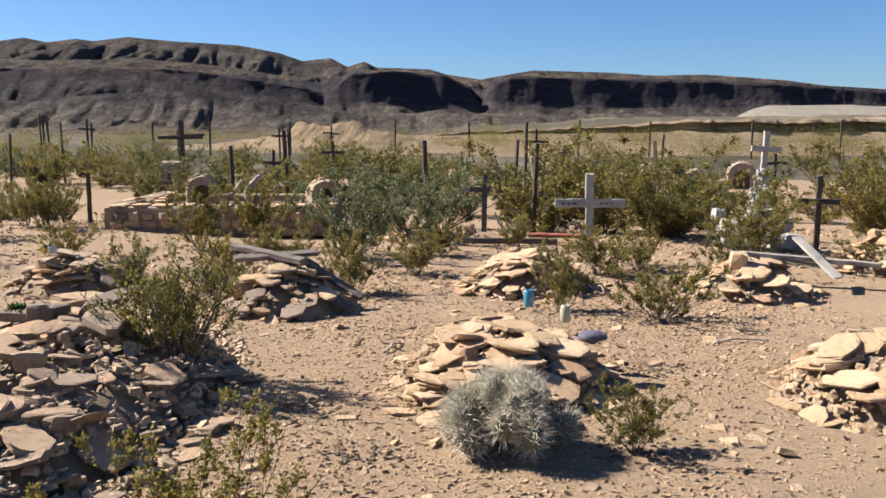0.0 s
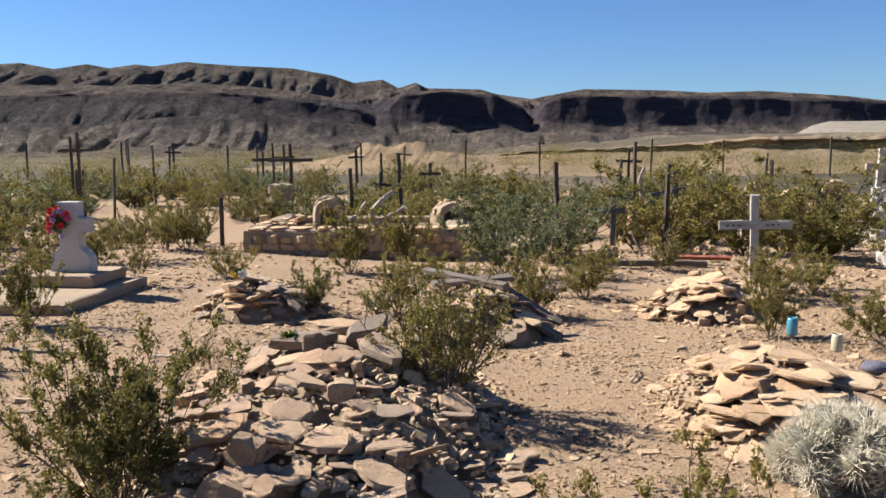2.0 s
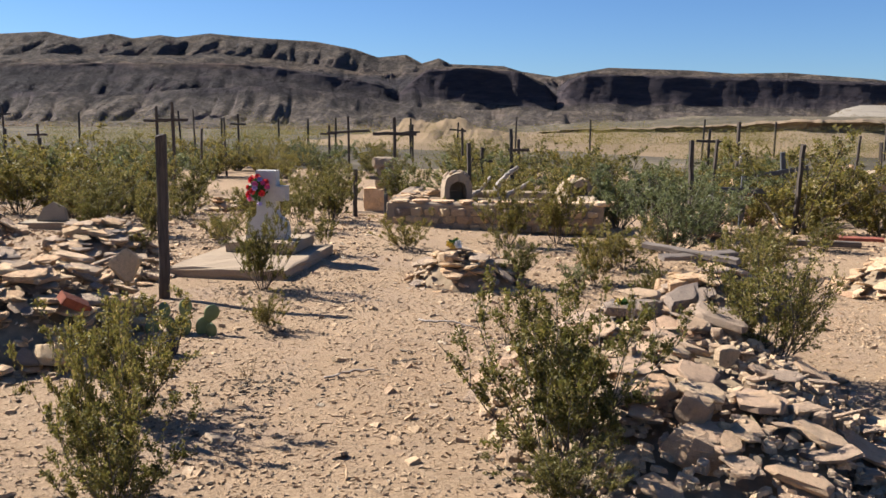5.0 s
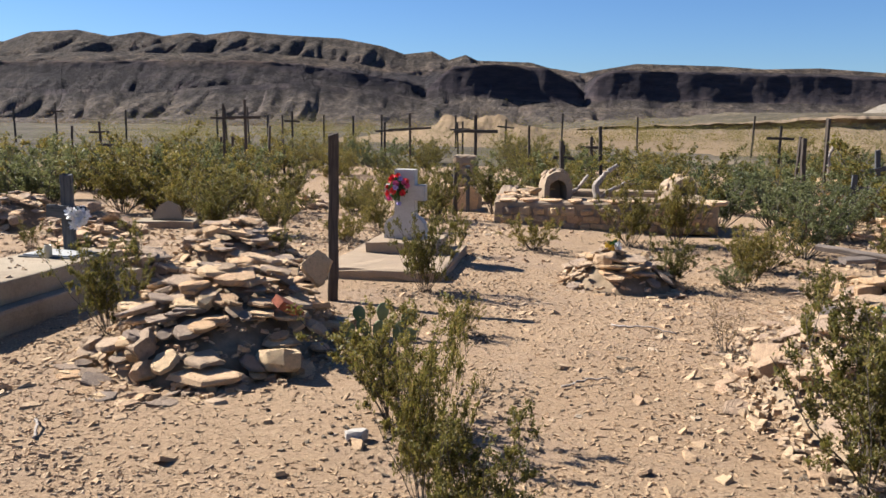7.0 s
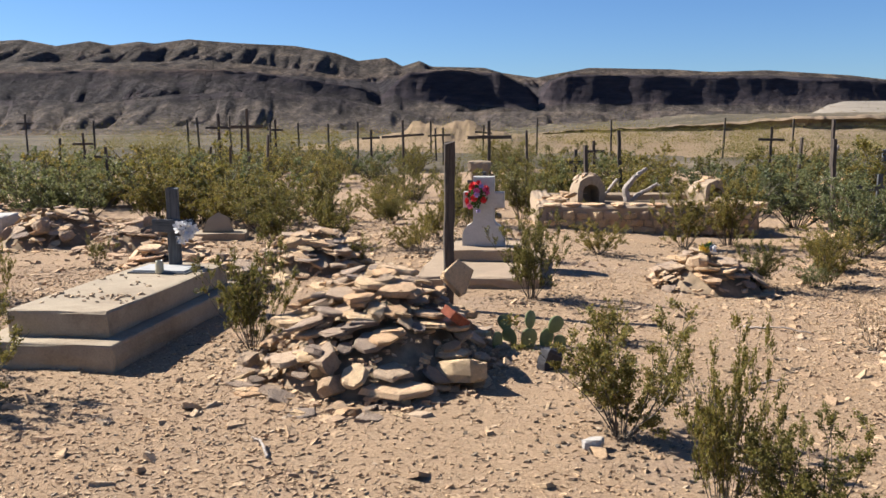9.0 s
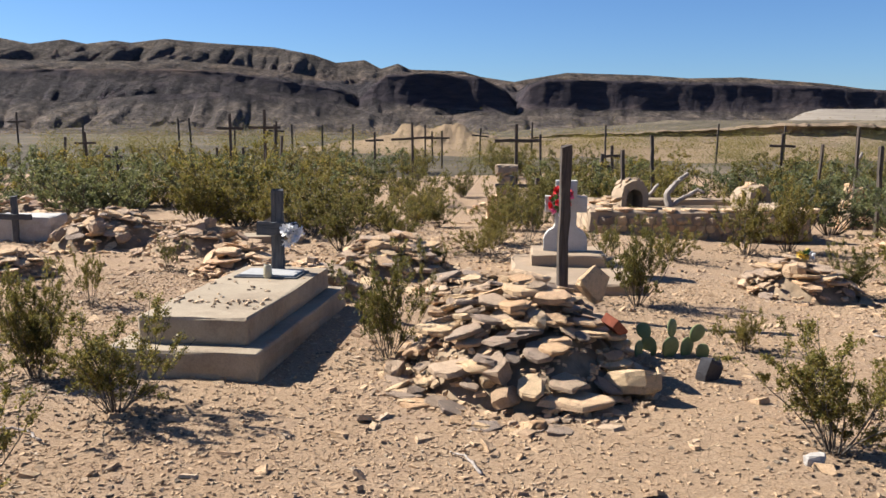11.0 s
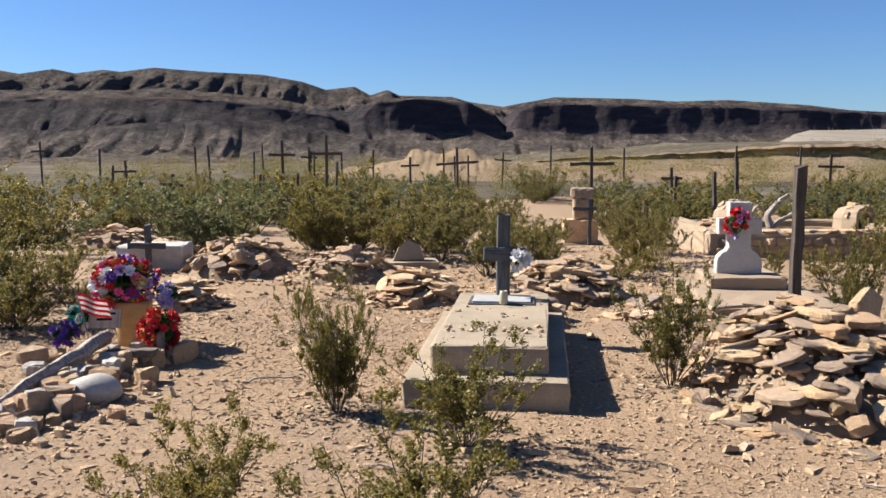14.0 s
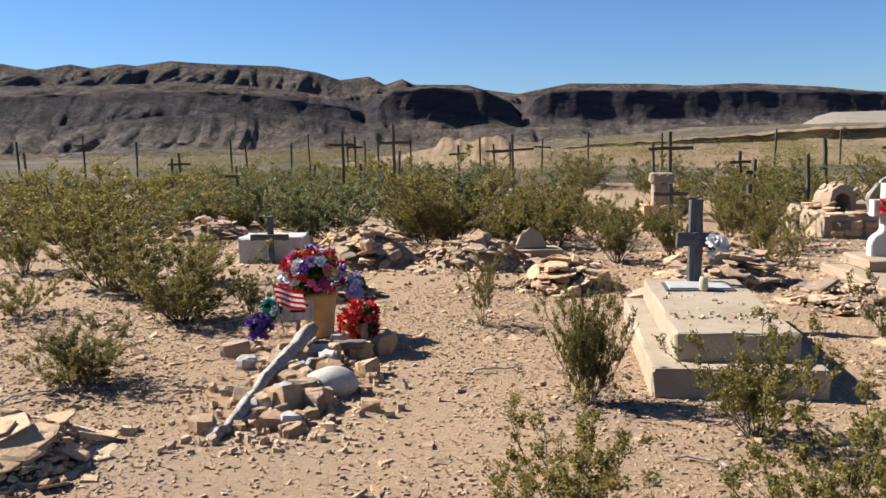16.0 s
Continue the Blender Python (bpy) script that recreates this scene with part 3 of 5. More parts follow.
def plant(kind, x, y, h, w, turn=0.0, dz=0.0):
    """A bush h tall and w wide, rooted at x, y."""
    ob = BUSH[kind]
    wide = {"full": 1.15, "wide": 1.45, "broom": 0.95, "open": 1.2, "grey": 1.4, "dry": 1.25, "far": 1.6, "far_b": 1.5, "far_grey": 1.6}[kind]
    m = Matrix.Translation((x, y, gz(x, y) + dz)) @ Matrix.Rotation(turn, 4, "Z") @ Matrix.Diagonal((w / wide, w / wide, h * 0.95, 1))
    if kind not in placed:
        placed.add(kind)
        ob.matrix_basis = m
        return ob
    return copy_thing(ob, m)


NEAR_BUSHES = [
    ("broom", -1.62, 5.0, 0.88, 0.72), ("full", -2.98, 3.62, 0.92, 0.82), ("open", -2.9, 3.5, 0.8, 0.7), ("full", 0.92, 3.95, 0.42, 0.55), ("wide", 1.78, 6.85, 0.6, 0.9), ("full", 1.05, 7.4, 0.72, 0.75),
    ("full", 3.95, 10.75, 0.95, 1.45), ("full", -3.25, 11.4, 0.92, 0.85), ("full", -0.92, 8.5, 0.7, 0.7), ("wide", -4.53, 10.27, 0.74, 0.9), ("full", -2.55, 11.85, 1.05, 0.95),
    ("full", -3.13, 8.5, 0.55, 0.55), ("full", -5.48, 7.4, 0.92, 0.8), ("full", -5.17, 3.95, 0.8, 1.0), ("full", -4.7, 2.8, 0.66, 0.75), ("full", -4.9, 3.05, 0.95, 0.5),
    ("full", -7.52, 5.55, 0.92, 0.78), ("dry", -3.2, 5.65, 0.36, 0.35), ("grey", -1.16, 10.9, 1.1, 1.6), ("grey", -0.5, 12.6, 1.1, 1.6), ("full", -6.0, 12.9, 1.0, 1.2), ("full", -9.67, 4.95, 0.85, 0.6), ("full", -9.66, 4.97, 0.8, 0.5),
    ("full", -8.9, 4.33, 0.72, 0.95), ("full", -9.07, 2.95, 0.74, 1.05), ("full", -9.97, 3.25, 0.62, 0.9), ("wide", -12.96, 5.4, 0.58, 1.0),
    ("full", -12.93, 7.4, 0.92, 1.4), ("wide", -12.85, 7.45, 0.8, 1.3), ("full", -12.9, 5.45, 0.55, 0.9), ("full", -14.4, 9.2, 0.9, 1.3), ("full", -15.2, 6.6, 0.7, 1.2), ("full", -13.8, 8.6, 0.7, 1.0), ("full", -12.35, 7.6, 0.45, 0.5), ("open", -10.27, 7.1, 0.68, 0.55), ("full", -16.0, 10.5, 0.8, 0.9), ("grey", -12.4, 13.0, 1.25, 1.7),
    ("full", -11.1, 12.9, 1.2, 1.7), ("full", -9.25, 13.3, 1.15, 1.7), ("wide", -8.3, 12.6, 1.0, 1.4), ("full", -6.45, 13.2, 0.95, 1.0), ("open", -6.17, 11.5, 0.75, 0.8), ("full", -8.9, 14.6, 1.25, 1.6), ("wide", -7.9, 15.6, 1.15, 1.6), ("full", -5.3, 16.2, 1.3, 1.7), ("grey", 0.0, 16.6, 1.5, 2.3), ("grey", -1.25, 15.6, 1.3, 2.0), ("full", 1.5, 17.0, 1.3, 1.6), ("full", -0.78, 2.55, 0.78, 0.82), ("dry", -0.5, 3.9, 0.3, 0.3), ("dry", -0.85, 4.55, 0.3, 0.35), ("dry", 1.25, 5.3, 0.32, 0.4), ("full", -2.95, 3.1, 0.42, 0.62),
    ("full", 2.0, 3.0, 0.42, 0.7), ("dry", 0.75, 4.6, 0.45, 0.5), ("open", -5.4, 9.6, 0.6, 0.5), ("full", -6.6, 11.2, 0.6, 0.7), ("open", -6.7, 9.9, 0.55, 0.6), ("dry", -4.75, 4.6, 0.5, 0.4),
    ("full", -13.4, 9.4, 0.6, 0.8), ("wide", -14.6, 7.8, 0.8, 1.1), ("full", -9.2, 11.9, 0.9, 1.2), ("open", -10.2, 8.9, 0.4, 0.45), ("open", -7.3, 8.9, 0.4, 0.5), ("dry", -3.95, 5.2, 0.12, 0.14),
    ("grey", -2.5, 8.75, 0.3, 0.4), ("full", -5.0, 5.9, 0.35, 0.4), ("full", 0.0, 10.9, 0.5, 0.6), ("full", 1.75, 9.5, 0.62, 0.9), ("full", 2.3, 9.9, 0.5, 0.7), ("full", 3.2, 9.3, 0.6, 0.8), ("wide", 5.0, 9.6, 0.8, 1.2), ("full", -1.9, 7.9, 0.5, 0.5), ("full", -7.9, 10.6, 0.7, 0.75), ("full", -8.6, 10.5, 0.75, 0.8), ("full", -2.3, 8.9, 0.6, 0.6), ("wide", -6.9, 10.4, 0.55, 0.7), ("full", -4.2, 14.0, 0.5, 0.6), ("full", -9.9, 12.3, 0.8, 1.0), ("full", 1.0, 11.6, 0.5, 0.6), ("full", -7.5, 13.6, 0.6, 0.9), ("full", -6.2, 14.0, 0.7, 0.9), ("full", -0.3, 9.6, 0.55, 0.8), ("full", -1.9, 9.8, 0.6, 0.9),
]
rb = random.Random(11)
for kind, x, y, h, w in NEAR_BUSHES:
    full = 1.3 if 8 < y < 12.5 and kind != "grey" else 1.0
    plant(kind, x, y, h * (0.5 + 0.5 * full), w * full, rb.uniform(0, 7))

# bushes of the middle distance and the valley
MOUNDS = [
    # x, y, width, length, height, stones, stone, label
    (-6.62, 5.50, 1.5, 2.25, 0.54, 290, M_sand, "high grave mound of stacked tan and grey slabs"),
    (-2.25, 4.65, 1.9, 3.4, 0.46, 230, M_grey, "grave mound of grey broken stone and rubble"),
    (-1.40, 7.45, 1.10, 1.4, 0.40, 70, M_sand, "grave mound of brown slabs under old planks"),
    (-3.68, 8.4, 1.15, 1.2, 0.36, 75, M_sand, "low grave mound of tan flat stones"),
    (0.35, 5.15, 1.25, 1.7, 0.34, 95, M_tan, "grave mound of pale yellow flat slabs"),
    (0.90, 8.75, 1.35, 1.3, 0.38, 70, M_tan, "grave mound of large pale slabs among bushes"),
    (3.05, 8.45, 1.3, 1.3, 0.36, 60, M_tan, "grave mound of pale slabs with old boards"),
    (2.55, 4.70, 1.1, 1.3, 0.38, 60, M_tan, "grave mound of pale yellow flat slabs"),
    (-7.8, 8.95, 1.25, 1.2, 0.42, 85, M_sand, "low grave mound of tan flat stones"),
    (-9.4, 8.9, 0.95, 1.0, 0.30, 50, M_tan, "low grave mound of tan flat stones"),
    (-11.75, 11.0, 1.5, 1.7, 0.46, 110, M_sand, "high grave mound of stacked tan and grey slabs"),
    (-11.75, 8.55, 0.7, 0.9, 0.25, 30, M_tan, "low grave mound of tan flat stones"),
    (-8.45, 7.75, 0.9, 0.9, 0.30, 45, M_sand, "low grave mound of tan flat stones"),
    (-10.35, 10.4, 1.3, 1.2, 0.38, 60, M_grey, "low grave mound of dark grey stones"),
    (-15.5, 16.2, 1.9, 1.4, 0.45, 60, M_grey, "low grave mound of dark grey stones"),
    (-12.65, 4.05, 0.75, 0.9, 0.22, 24, M_tan, "low grave mound of rounded pale stones"),
    (-13.1, 12.0, 1.2, 1.0, 0.35, 40, M_sand, "low grave mound of tan flat stones"),
    (-7.0, 7.9, 0.9, 1.2, 0.16, 30, M_sand, "low grave mound of tan flat stones"),
    (-0.2, 12.6, 1.3, 0.7, 0.14, 26, M_tan, "low border of pale stones round a grave"),
    (-18.0, 13.0, 1.6, 1.4, 0.4, 46, M_sand, "low grave mound of tan flat stones"),
    (-6.3, 23.0, 1.4, 1.2, 0.3, 30, M_tan, "low grave mound of tan flat stones"),
    (2.2, 16.5, 1.4, 1.2, 0.3, 30, M_tan, "low grave mound of tan flat stones"),
    (5.2, 9.8, 1.0, 1.0, 0.45, 36, M_tan, "grave mound of large pale slabs among bushes"),
    (-9.4, 17.5, 1.3, 1.2, 0.3, 30, M_sand, "low grave mound of tan flat stones"),
]


def clear_of(x, y):
    """True where no grave, path or fixed bush stands."""
    for mx, my, wx, wy, *_ in MOUNDS:
        if abs(x - mx) < wx / 2 + 0.5 and -wy / 2 - 1.2 < y - my < wy / 2 + 0.4:
            return False
    for _, bx, by, h, w in NEAR_BUSHES:
        if math.hypot(x - bx, y - by) < 0.7:
            return False
    if abs(x - (-7.4 + 0.14 * (y - 12))) < 0.8 and 9 < y < 36:      # footpath
        return False
    if -5.6 < x < -1.3 and 9 < y < 16:                            # walled grave
        return False
    if -0.6 < x < 2.2 and 7 < y < 14:
        return False
    if 0.25 < x / y < 0.42 and y > 16:
        return False
    if -14 < x < -12 and 9 < y < 12.5:
        return False
    return True


rb = random.Random(23)
count = 0
while count < 150:
    y = 12.5 + 32 * rb.random() ** 1.2
    x = -5 + rb.uniform(-1, 1) * (6 + 0.58 * y)
    if not clear_of(x, y):
        continue
    dens = float(fbm(x * 0.16, y * 0.16, 71, 3))
    if dens < 0.5 and rb.random() < 0.88:
        continue
    k = rb.choice(("far", "far", "far_b", "far_b", "far_grey"))
    h = rb.uniform(0.95, 1.6)
    plant(k, x, y, h, h * rb.uniform(1.35, 1.9), rb.uniform(0, 7))
    count += 1

for i, (x, y, wx, wy, h, n, mat, lab) in enumerate(MOUNDS):
    grave_mound(x, y, wx, wy, h, int(n * (1.6 if n < 200 else 1.0)), mat, 100 + i, lab, rubble=(3200 if mat is M_grey else 1000) if y < 7 else 300, size=(0.09, 0.33) if mat is M_grey else ((0.13, 0.38) if mat is M_tan and y < 10 else (0.11, 0.36)), rocks=0.07)


# ---- posts and crosses ----
def block(sx, sy, sz, bev=0.015, rng=None, cuts=0, wear=0.0):
    """A block standing on z = 0 with chamfered, slightly worn edges."""
    bm = bmesh.new()
    bmesh.ops.create_cube(bm, size=1)
    for v in bm.verts:
        v.co = Vector((v.co.x * sx, v.co.y * sy, (v.co.z + 0.5) * sz))
    bmesh.ops.bevel(bm, geom=bm.edges[:], offset=bev, segments=2, affect="EDGES", profile=0.6)
    if cuts:
        bmesh.ops.subdivide_edges(bm, edges=[e for e in bm.edges if e.calc_length() > 0.15], cuts=cuts, use_grid_fill=True)
    if rng and wear:
        for v in bm.verts:
            v.co += Vector((rng.uniform(-wear, wear), rng.uniform(-wear, wear), rng.uniform(-wear, wear)))
    return bm


def beam(L, w, d, rng, wear=0.006, segs=8):
    """A weathered timber along z from 0 to L: bevelled, a little bent and chipped."""
    bm = bmesh.new()
    rings = []
    c = 0.18
    for i in range(segs + 1):
        z = L * i / segs
        ox, oy = rng.uniform(-wear, wear), rng.uniform(-wear, wear)
        prof = [(-1, -1 + c), (-1 + c, -1), (1 - c, -1), (1, -1 + c), (1, 1 - c), (1 - c, 1), (-1 + c, 1), (-1, 1 - c)]
        rings.append([bm.verts.new((px * w / 2 + ox + rng.uniform(-wear, wear) * 0.5, py * d / 2 + oy + rng.uniform(-wear, wear) * 0.5, z + (rng.uniform(-0.02, 0.01) if i == segs else 0))) for px, py in prof])
    for a, b in zip(rings, rings[1:]):
        for i in range(8):
            j = (i + 1) % 8
            bm.faces.new((a[i], a[j], b[j], b[i]))
    bm.faces.new(rings[0][::-1])
    bm.faces.new(rings[-1])
    return bm


def post(name, x, y, top, w, d, mat, label, lean=(0, 0), base=None, turn=0, seed=0, group="grave posts"):
    z = gz(x, y) - 0.12 if base is None else base
    rng = random.Random(seed + int(abs(x * 71 + y * 13)))
    return thing(name, pose(x, y, z, lean[0], lean[1], turn), label, "post", group, from_bm(name, beam(top - z, w, d, rng), mat))


def cross(x, y, top, arm_z, arm_w, w, d, mat, label, lean=0.0, turn=0.0, arm_tilt=0.0, base=None, seed=0, arm_h=None):
    """A wooden cross: upright and a cross-arm lapped onto its front."""
    z = gz(x, y) - 0.12 if base is None else base
    rng = random.Random(seed + int(abs(x * 31 + y * 17)))
    ob = thing("grave_cross", pose(x, y, z, 0, lean, turn), label, "cross", "grave crosses")
    part("upright", beam(top - z, w, d, rng), mat, ob)
    arm = beam(arm_w, arm_h or w, d * 0.7, rng)
    part("cross_arm", arm, mat, ob, m=Matrix.Translation((0, -d * 0.78, arm_z - z)) @ Matrix.Rotation(radians(90 + arm_tilt), 4, "Y") @ Matrix.Translation((0, 0, -arm_w / 2)))
    return ob


post("wooden_post", -6.21, 6.91, 1.42, 0.085, 0.06, M_darkwood, "tall dark weathered plank post on a stone mound", lean=(0, 1.0), turn=12)
cross(-8.58, 6.91, 1.04, 0.72, 0.34, 0.105, 0.05, M_greywood, "short grey weathered plank cross behind a slab", lean=1.0, turn=8, arm_tilt=2, arm_h=0.11)
white_cross = cross(1.80, 10.47, 0.93, 0.575, 0.85, 0.095, 0.045, M_whitewood, "white painted wooden cross with faded lettering", lean=-0.5, arm_h=0.105)
for dx, w in ((-0.33, 0.05), (-0.26, 0.04), (-0.19, 0.06), (0.14, 0.04), (0.20, 0.05), (0.27, 0.04)):
    part("lettering", block(w * 0.8, 0.004, 0.02, 0.001), M_greywood, white_cross, "faded unreadable dark letters", pose(dx, -0.0535, 0.575 - 0.012 - (gz(1.80, 10.47) - 0.12)))
cross(2.74, 18.9, 0.91, 0.5, 1.1, 0.1, 0.06, M_greywood, "leaning grey weathered wooden cross", lean=-5, arm_tilt=-6)
cross(0.70, 14.72, 0.64, 0.40, 0.8, 0.09, 0.05, M_greywood, "low grey weathered wooden cross", lean=1)
CROSS = "dark weathered wooden cross among bushes"
for x, y, top, az, aw in [(-9.0, 30, 1.6, 1.05, 1.5), (-8.5, 45, 1.2, 0.8, 0.8), (-3.95, 20, 0.9, 0.6, 0.5), (4.83, 11, 0.88, 0.55, 0.5), (8.5, 22, 0.75, 0.5, 0.6), (-12.46, 22.7, 1.92, 1.45, 0.85), (-5.93, 19.6, 1.57, 1.2, 1.0), (-31, 45, 2.05, 1.55, 1.0), (-14.3, 26, 1.85, 1.4, 0.8), (-9.2, 50, 1.1, 0.7, 0.9), (-6.5, 50, 1.3, 0.85, 1.0), (-15.6, 38, 1.65, 1.2, 0.7), (-3.0, 24, 1.0, 0.7, 0.6), (3.0, 28, 1.3, 0.9, 0.8), (-21, 31, 1.2, 0.8, 0.9), (-17, 24, 0.9, 0.6, 0.7), (-11, 36, 1.2, 0.85, 0.8)]:
    cross(x, y, top, az, aw, 0.06 + y * 0.0007, 0.055, M_darkwood, CROSS, lean=rb.uniform(-2.5, 2.5), turn=rb.uniform(-15, 15), arm_tilt=rb.uniform(-3, 3))
POST = "dark weathered grave post standing among bushes"
for x, y, top in [(-17.6, 38, 1.85), (-4.77, 27, 1.25), (3.18, 15, 0.85), (4.73, 19, 1.13), (-3.17, 17.7, 1.36), (-4.02, 16.5, 1.1), (1.9, 20, 1.55), (-23.5, 25, 1.4), (1.52, 14.5, 1.2), (-12.6, 25, 1.2), (-16, 30, 0.7), (-13.7, 25, 0.86), (1.8, 22, 1.1), (-0.25, 14.2, 1.25), (-5.87, 14.2, 0.7), (6.0, 24, 1.2), (-14.5, 33, 1.5), (-20, 27, 1.1)]:
    post("wooden_post", x, y, top, 0.07, 0.06, M_darkwood, POST, lean=(rb.uniform(-3, 3), rb.uniform(-3, 3)), turn=rb.uniform(0, 90))
for x, top in [(-40.5, 1.9), (-33, 1.7), (-27, 1.75), (-24.9, 1.85), (-21.9, 1.4), (-18.5, 1.45), (-16.5, 1.4), (-14.3, 1.5), (-10, 1.5), (-3.1, 1.65), (1.7, 1.5), (8.7, 1.6), (14, 1.5), (20, 1.6), (27, 1.6)]:
    post("fence_post", x, 56 + rb.uniform(-3, 3), top, 0.11, 0.11, M_darkwood, "thin dark wooden fence post at the cemetery's edge", lean=(rb.uniform(-2, 2), rb.uniform(-2, 2)), group="fence posts")


# ---- slab grave ----
rw = random.Random(3)
SLAB_M = pose(-8.665, 6.13, 0, 0, 0, -5.5)
slab = thing("grave_slab", SLAB_M, "two-tier aged concrete grave slab with crumbled edges", "grave")
part("lower_tier", block(1.02, 2.25, 0.27, 0.02, rw, 3, 0.006), M_concrete, slab, m=pose(0, 0, -0.09))
part("upper_tier", block(0.74, 1.98, 0.18, 0.018, rw, 3, 0.005), M_concrete, slab, m=pose(0.015, 0.04, 0.178))

plaque = thing("memorial_plaque", SLAB_M @ pose(0.02, 0.62, 0.362), "grey metal memorial plaque lying on the slab", "plaque")
part("plate", block(0.46, 0.30, 0.022, 0.005), M_metal, plaque)
part("frame", block(0.52, 0.36, 0.014, 0.004), M_greywood, plaque, m=pose(0, 0, -0.006))


def lathe(profile, k=16):
    """A turned shape from (radius, z) pairs."""
    bm = bmesh.new()
    rings = [[bm.verts.new((r * math.cos(i / k * math.tau), r * math.sin(i / k * math.tau), z)) for i in range(k)] for r, z in profile]
    for a, b in zip(rings, rings[1:]):
        for i in range(k):
            j = (i + 1) % k
            bm.faces.new((a[i], a[j], b[j], b[i]))
    bm.faces.new(rings[0][::-1])
    return bm


M_jar = mat_plain("cloudy_jar_glass", (0.42, 0.38, 0.26), 0.25, 0.2, 10, 0.05, 0.5)
M_blue = mat_plain("blue_candle_glass", (0.06, 0.22, 0.30), 0.2, 0.2, 10, 0.05, 0.6)
JAR = [(0.03, 0), (0.034, 0.01), (0.034, 0.085), (0.03, 0.095), (0.03, 0.11), (0.026, 0.11), (0.026, 0.02)]


def jar(m, mat, label):
    thing("glass_jar", m, label, "jar", data=from_bm("glass_jar", lathe(JAR), mat, True))


jar(SLAB_M @ pose(0.04, 0.46, 0.36), M_jar, "small cloudy glass jar on the concrete slab")
jar(pose(0.56, 5.5, 0.37), M_blue, "blue glass candle jar on a flat stone")
jar(pose(0.78, 5.35, 0.30), M_jar, "cloudy glass candle jar among pale stones")


def loose(name, me, x, y, z, s, label, turn=0.0, tilt=(0, 0), stretch=(1, 1, 1), category="rock", group=""):
    m = Matrix.Translation((x, y, z)) @ Matrix.Rotation(radians(turn), 4, "Z") @ Matrix.Rotation(radians(tilt[0]), 4, "X") @ Matrix.Rotation(radians(tilt[1]), 4, "Y") @ Matrix.Diagonal((s * stretch[0], s * stretch[1], s * stretch[2], 1))
    return thing(name, m, label, category, group, me)


def boulder(seed):
    """A water-worn rounded stone about 1 m across."""
    bm = bmesh.new()
    bmesh.ops.create_icosphere(bm, subdivisions=3, radius=0.5)
    for v in bm.verts:
        n = noise.noise(v.co * 2.2 + Vector((seed, 0, 0))) * 0.12 + noise.noise(v.co * 6 + Vector((0, seed, 0))) * 0.03
        v.co = v.co * (1 + n)
        v.co.z *= 0.62
    return bm


# single stones of the broken-stone mound
loose("rock", SLABS[M_tan][4], -2.58, 3.78, 0.30, 0.42, "pale layered slab lying on rubble", 15, (6, -8), (1, 0.75, 1.6))
loose("rock", SLABS[M_tan][7], -2.5, 3.72, 0.345, 0.3, "pale layered slab lying on rubble", 70, (4, -6), (1, 0.8, 1.3))
loose("rock", ROCKS[M_grey][3], -2.3, 3.42, 0.16, 0.5, "large grey-pink rock in a grave's rubble", 30, (10, 6), (1, 0.7, 0.5))
loose("rock", ROCKS[M_grey][1], -1.75, 3.8, 0.16, 0.3, "tan angular rock on grave rubble", 80, (15, 6), (1, 0.8, 0.8))
for px_, py_, pz_, ps_, pt_ in ((-2.45, 5.0, 0.44, 0.5, 10), (-2.1, 5.25, 0.45, 0.55, 60), (-1.95, 4.85, 0.42, 0.45, 120), (-2.35, 5.45, 0.42, 0.5, 30), (-1.75, 5.35, 0.34, 0.48, 80)):
    loose("rock", SLABS[M_sand][pt_ % 7], px_, py_, pz_, ps_, "flat tan slab on a mound's crest", pt_, (rs.uniform(-14, 14), rs.uniform(-16, 16)), (1, 0.7, 1.0))
# single stones of the high mound
loose("rock", SLABS[M_tan][2], -6.36, 4.47, 0.07, 0.55, "large pale flat stone at a grave's foot", 20, (4, 0), (1, 0.7, 1))
loose("rock", ROCKS[M_sand][1], -6.76, 4.50, 0.08, 0.2, "blocky upright tan stone at a grave's foot", 60, (60, 0))
loose("rock", ROCKS[M_sand][5], -6.02, 4.78, 0.09, 0.38, "large brown rock with a pink face", 130, (8, 10), (1, 0.8, 0.7))
loose("rock", SLABS[M_tan][5], -6.55, 6.0, 0.50, 0.36, "pale orange slab on top of a mound", 0, (8, 12), (1, 0.6, 1.3))
loose("rock", ROCKS[M_white][4], -5.33, 3.77, 0.03, 0.13, "small white stone at a bush's foot", 15)
rl = random.Random(77)
for i in range(16):
    loose("rock", ROCKS[M_white][i % 7], 3.75 + rl.random() * 1.0, 11.25 + rl.random() * 0.5, -0.08 + (i % 4) * 0.13, rl.uniform(0.25, 0.4), "whitewashed stone piled beside a bush", rl.uniform(0, 360), group="whitewashed stones")
brick = thing("brick", pose(-6.08, 5.1, 0.33, 25, 30, 60), "loose red clay brick lying on a mound", "brick", data=from_bm("brick", block(0.21, 0.10, 0.06, 0.006, rw, 1, 0.002), M_brick))


def plank(p, q, w, t, mat, label, name="plank", roll=0.0, seed=0):
    """A weathered board from p to q."""
    p, q = Vector(p), Vector(q)
    rng = random.Random(seed + int(abs(p.x * 53 + p.y * 29)))
    m = Matrix.Translation(p) @ (q - p).to_track_quat("Z", "Y").to_matrix().to_4x4() @ Matrix.Rotation(roll, 4, "Z")
    return thing(name, m, label, "plank", "old planks", from_bm(name, beam((q - p).length, w, t, rng, 0.004, 10), mat))


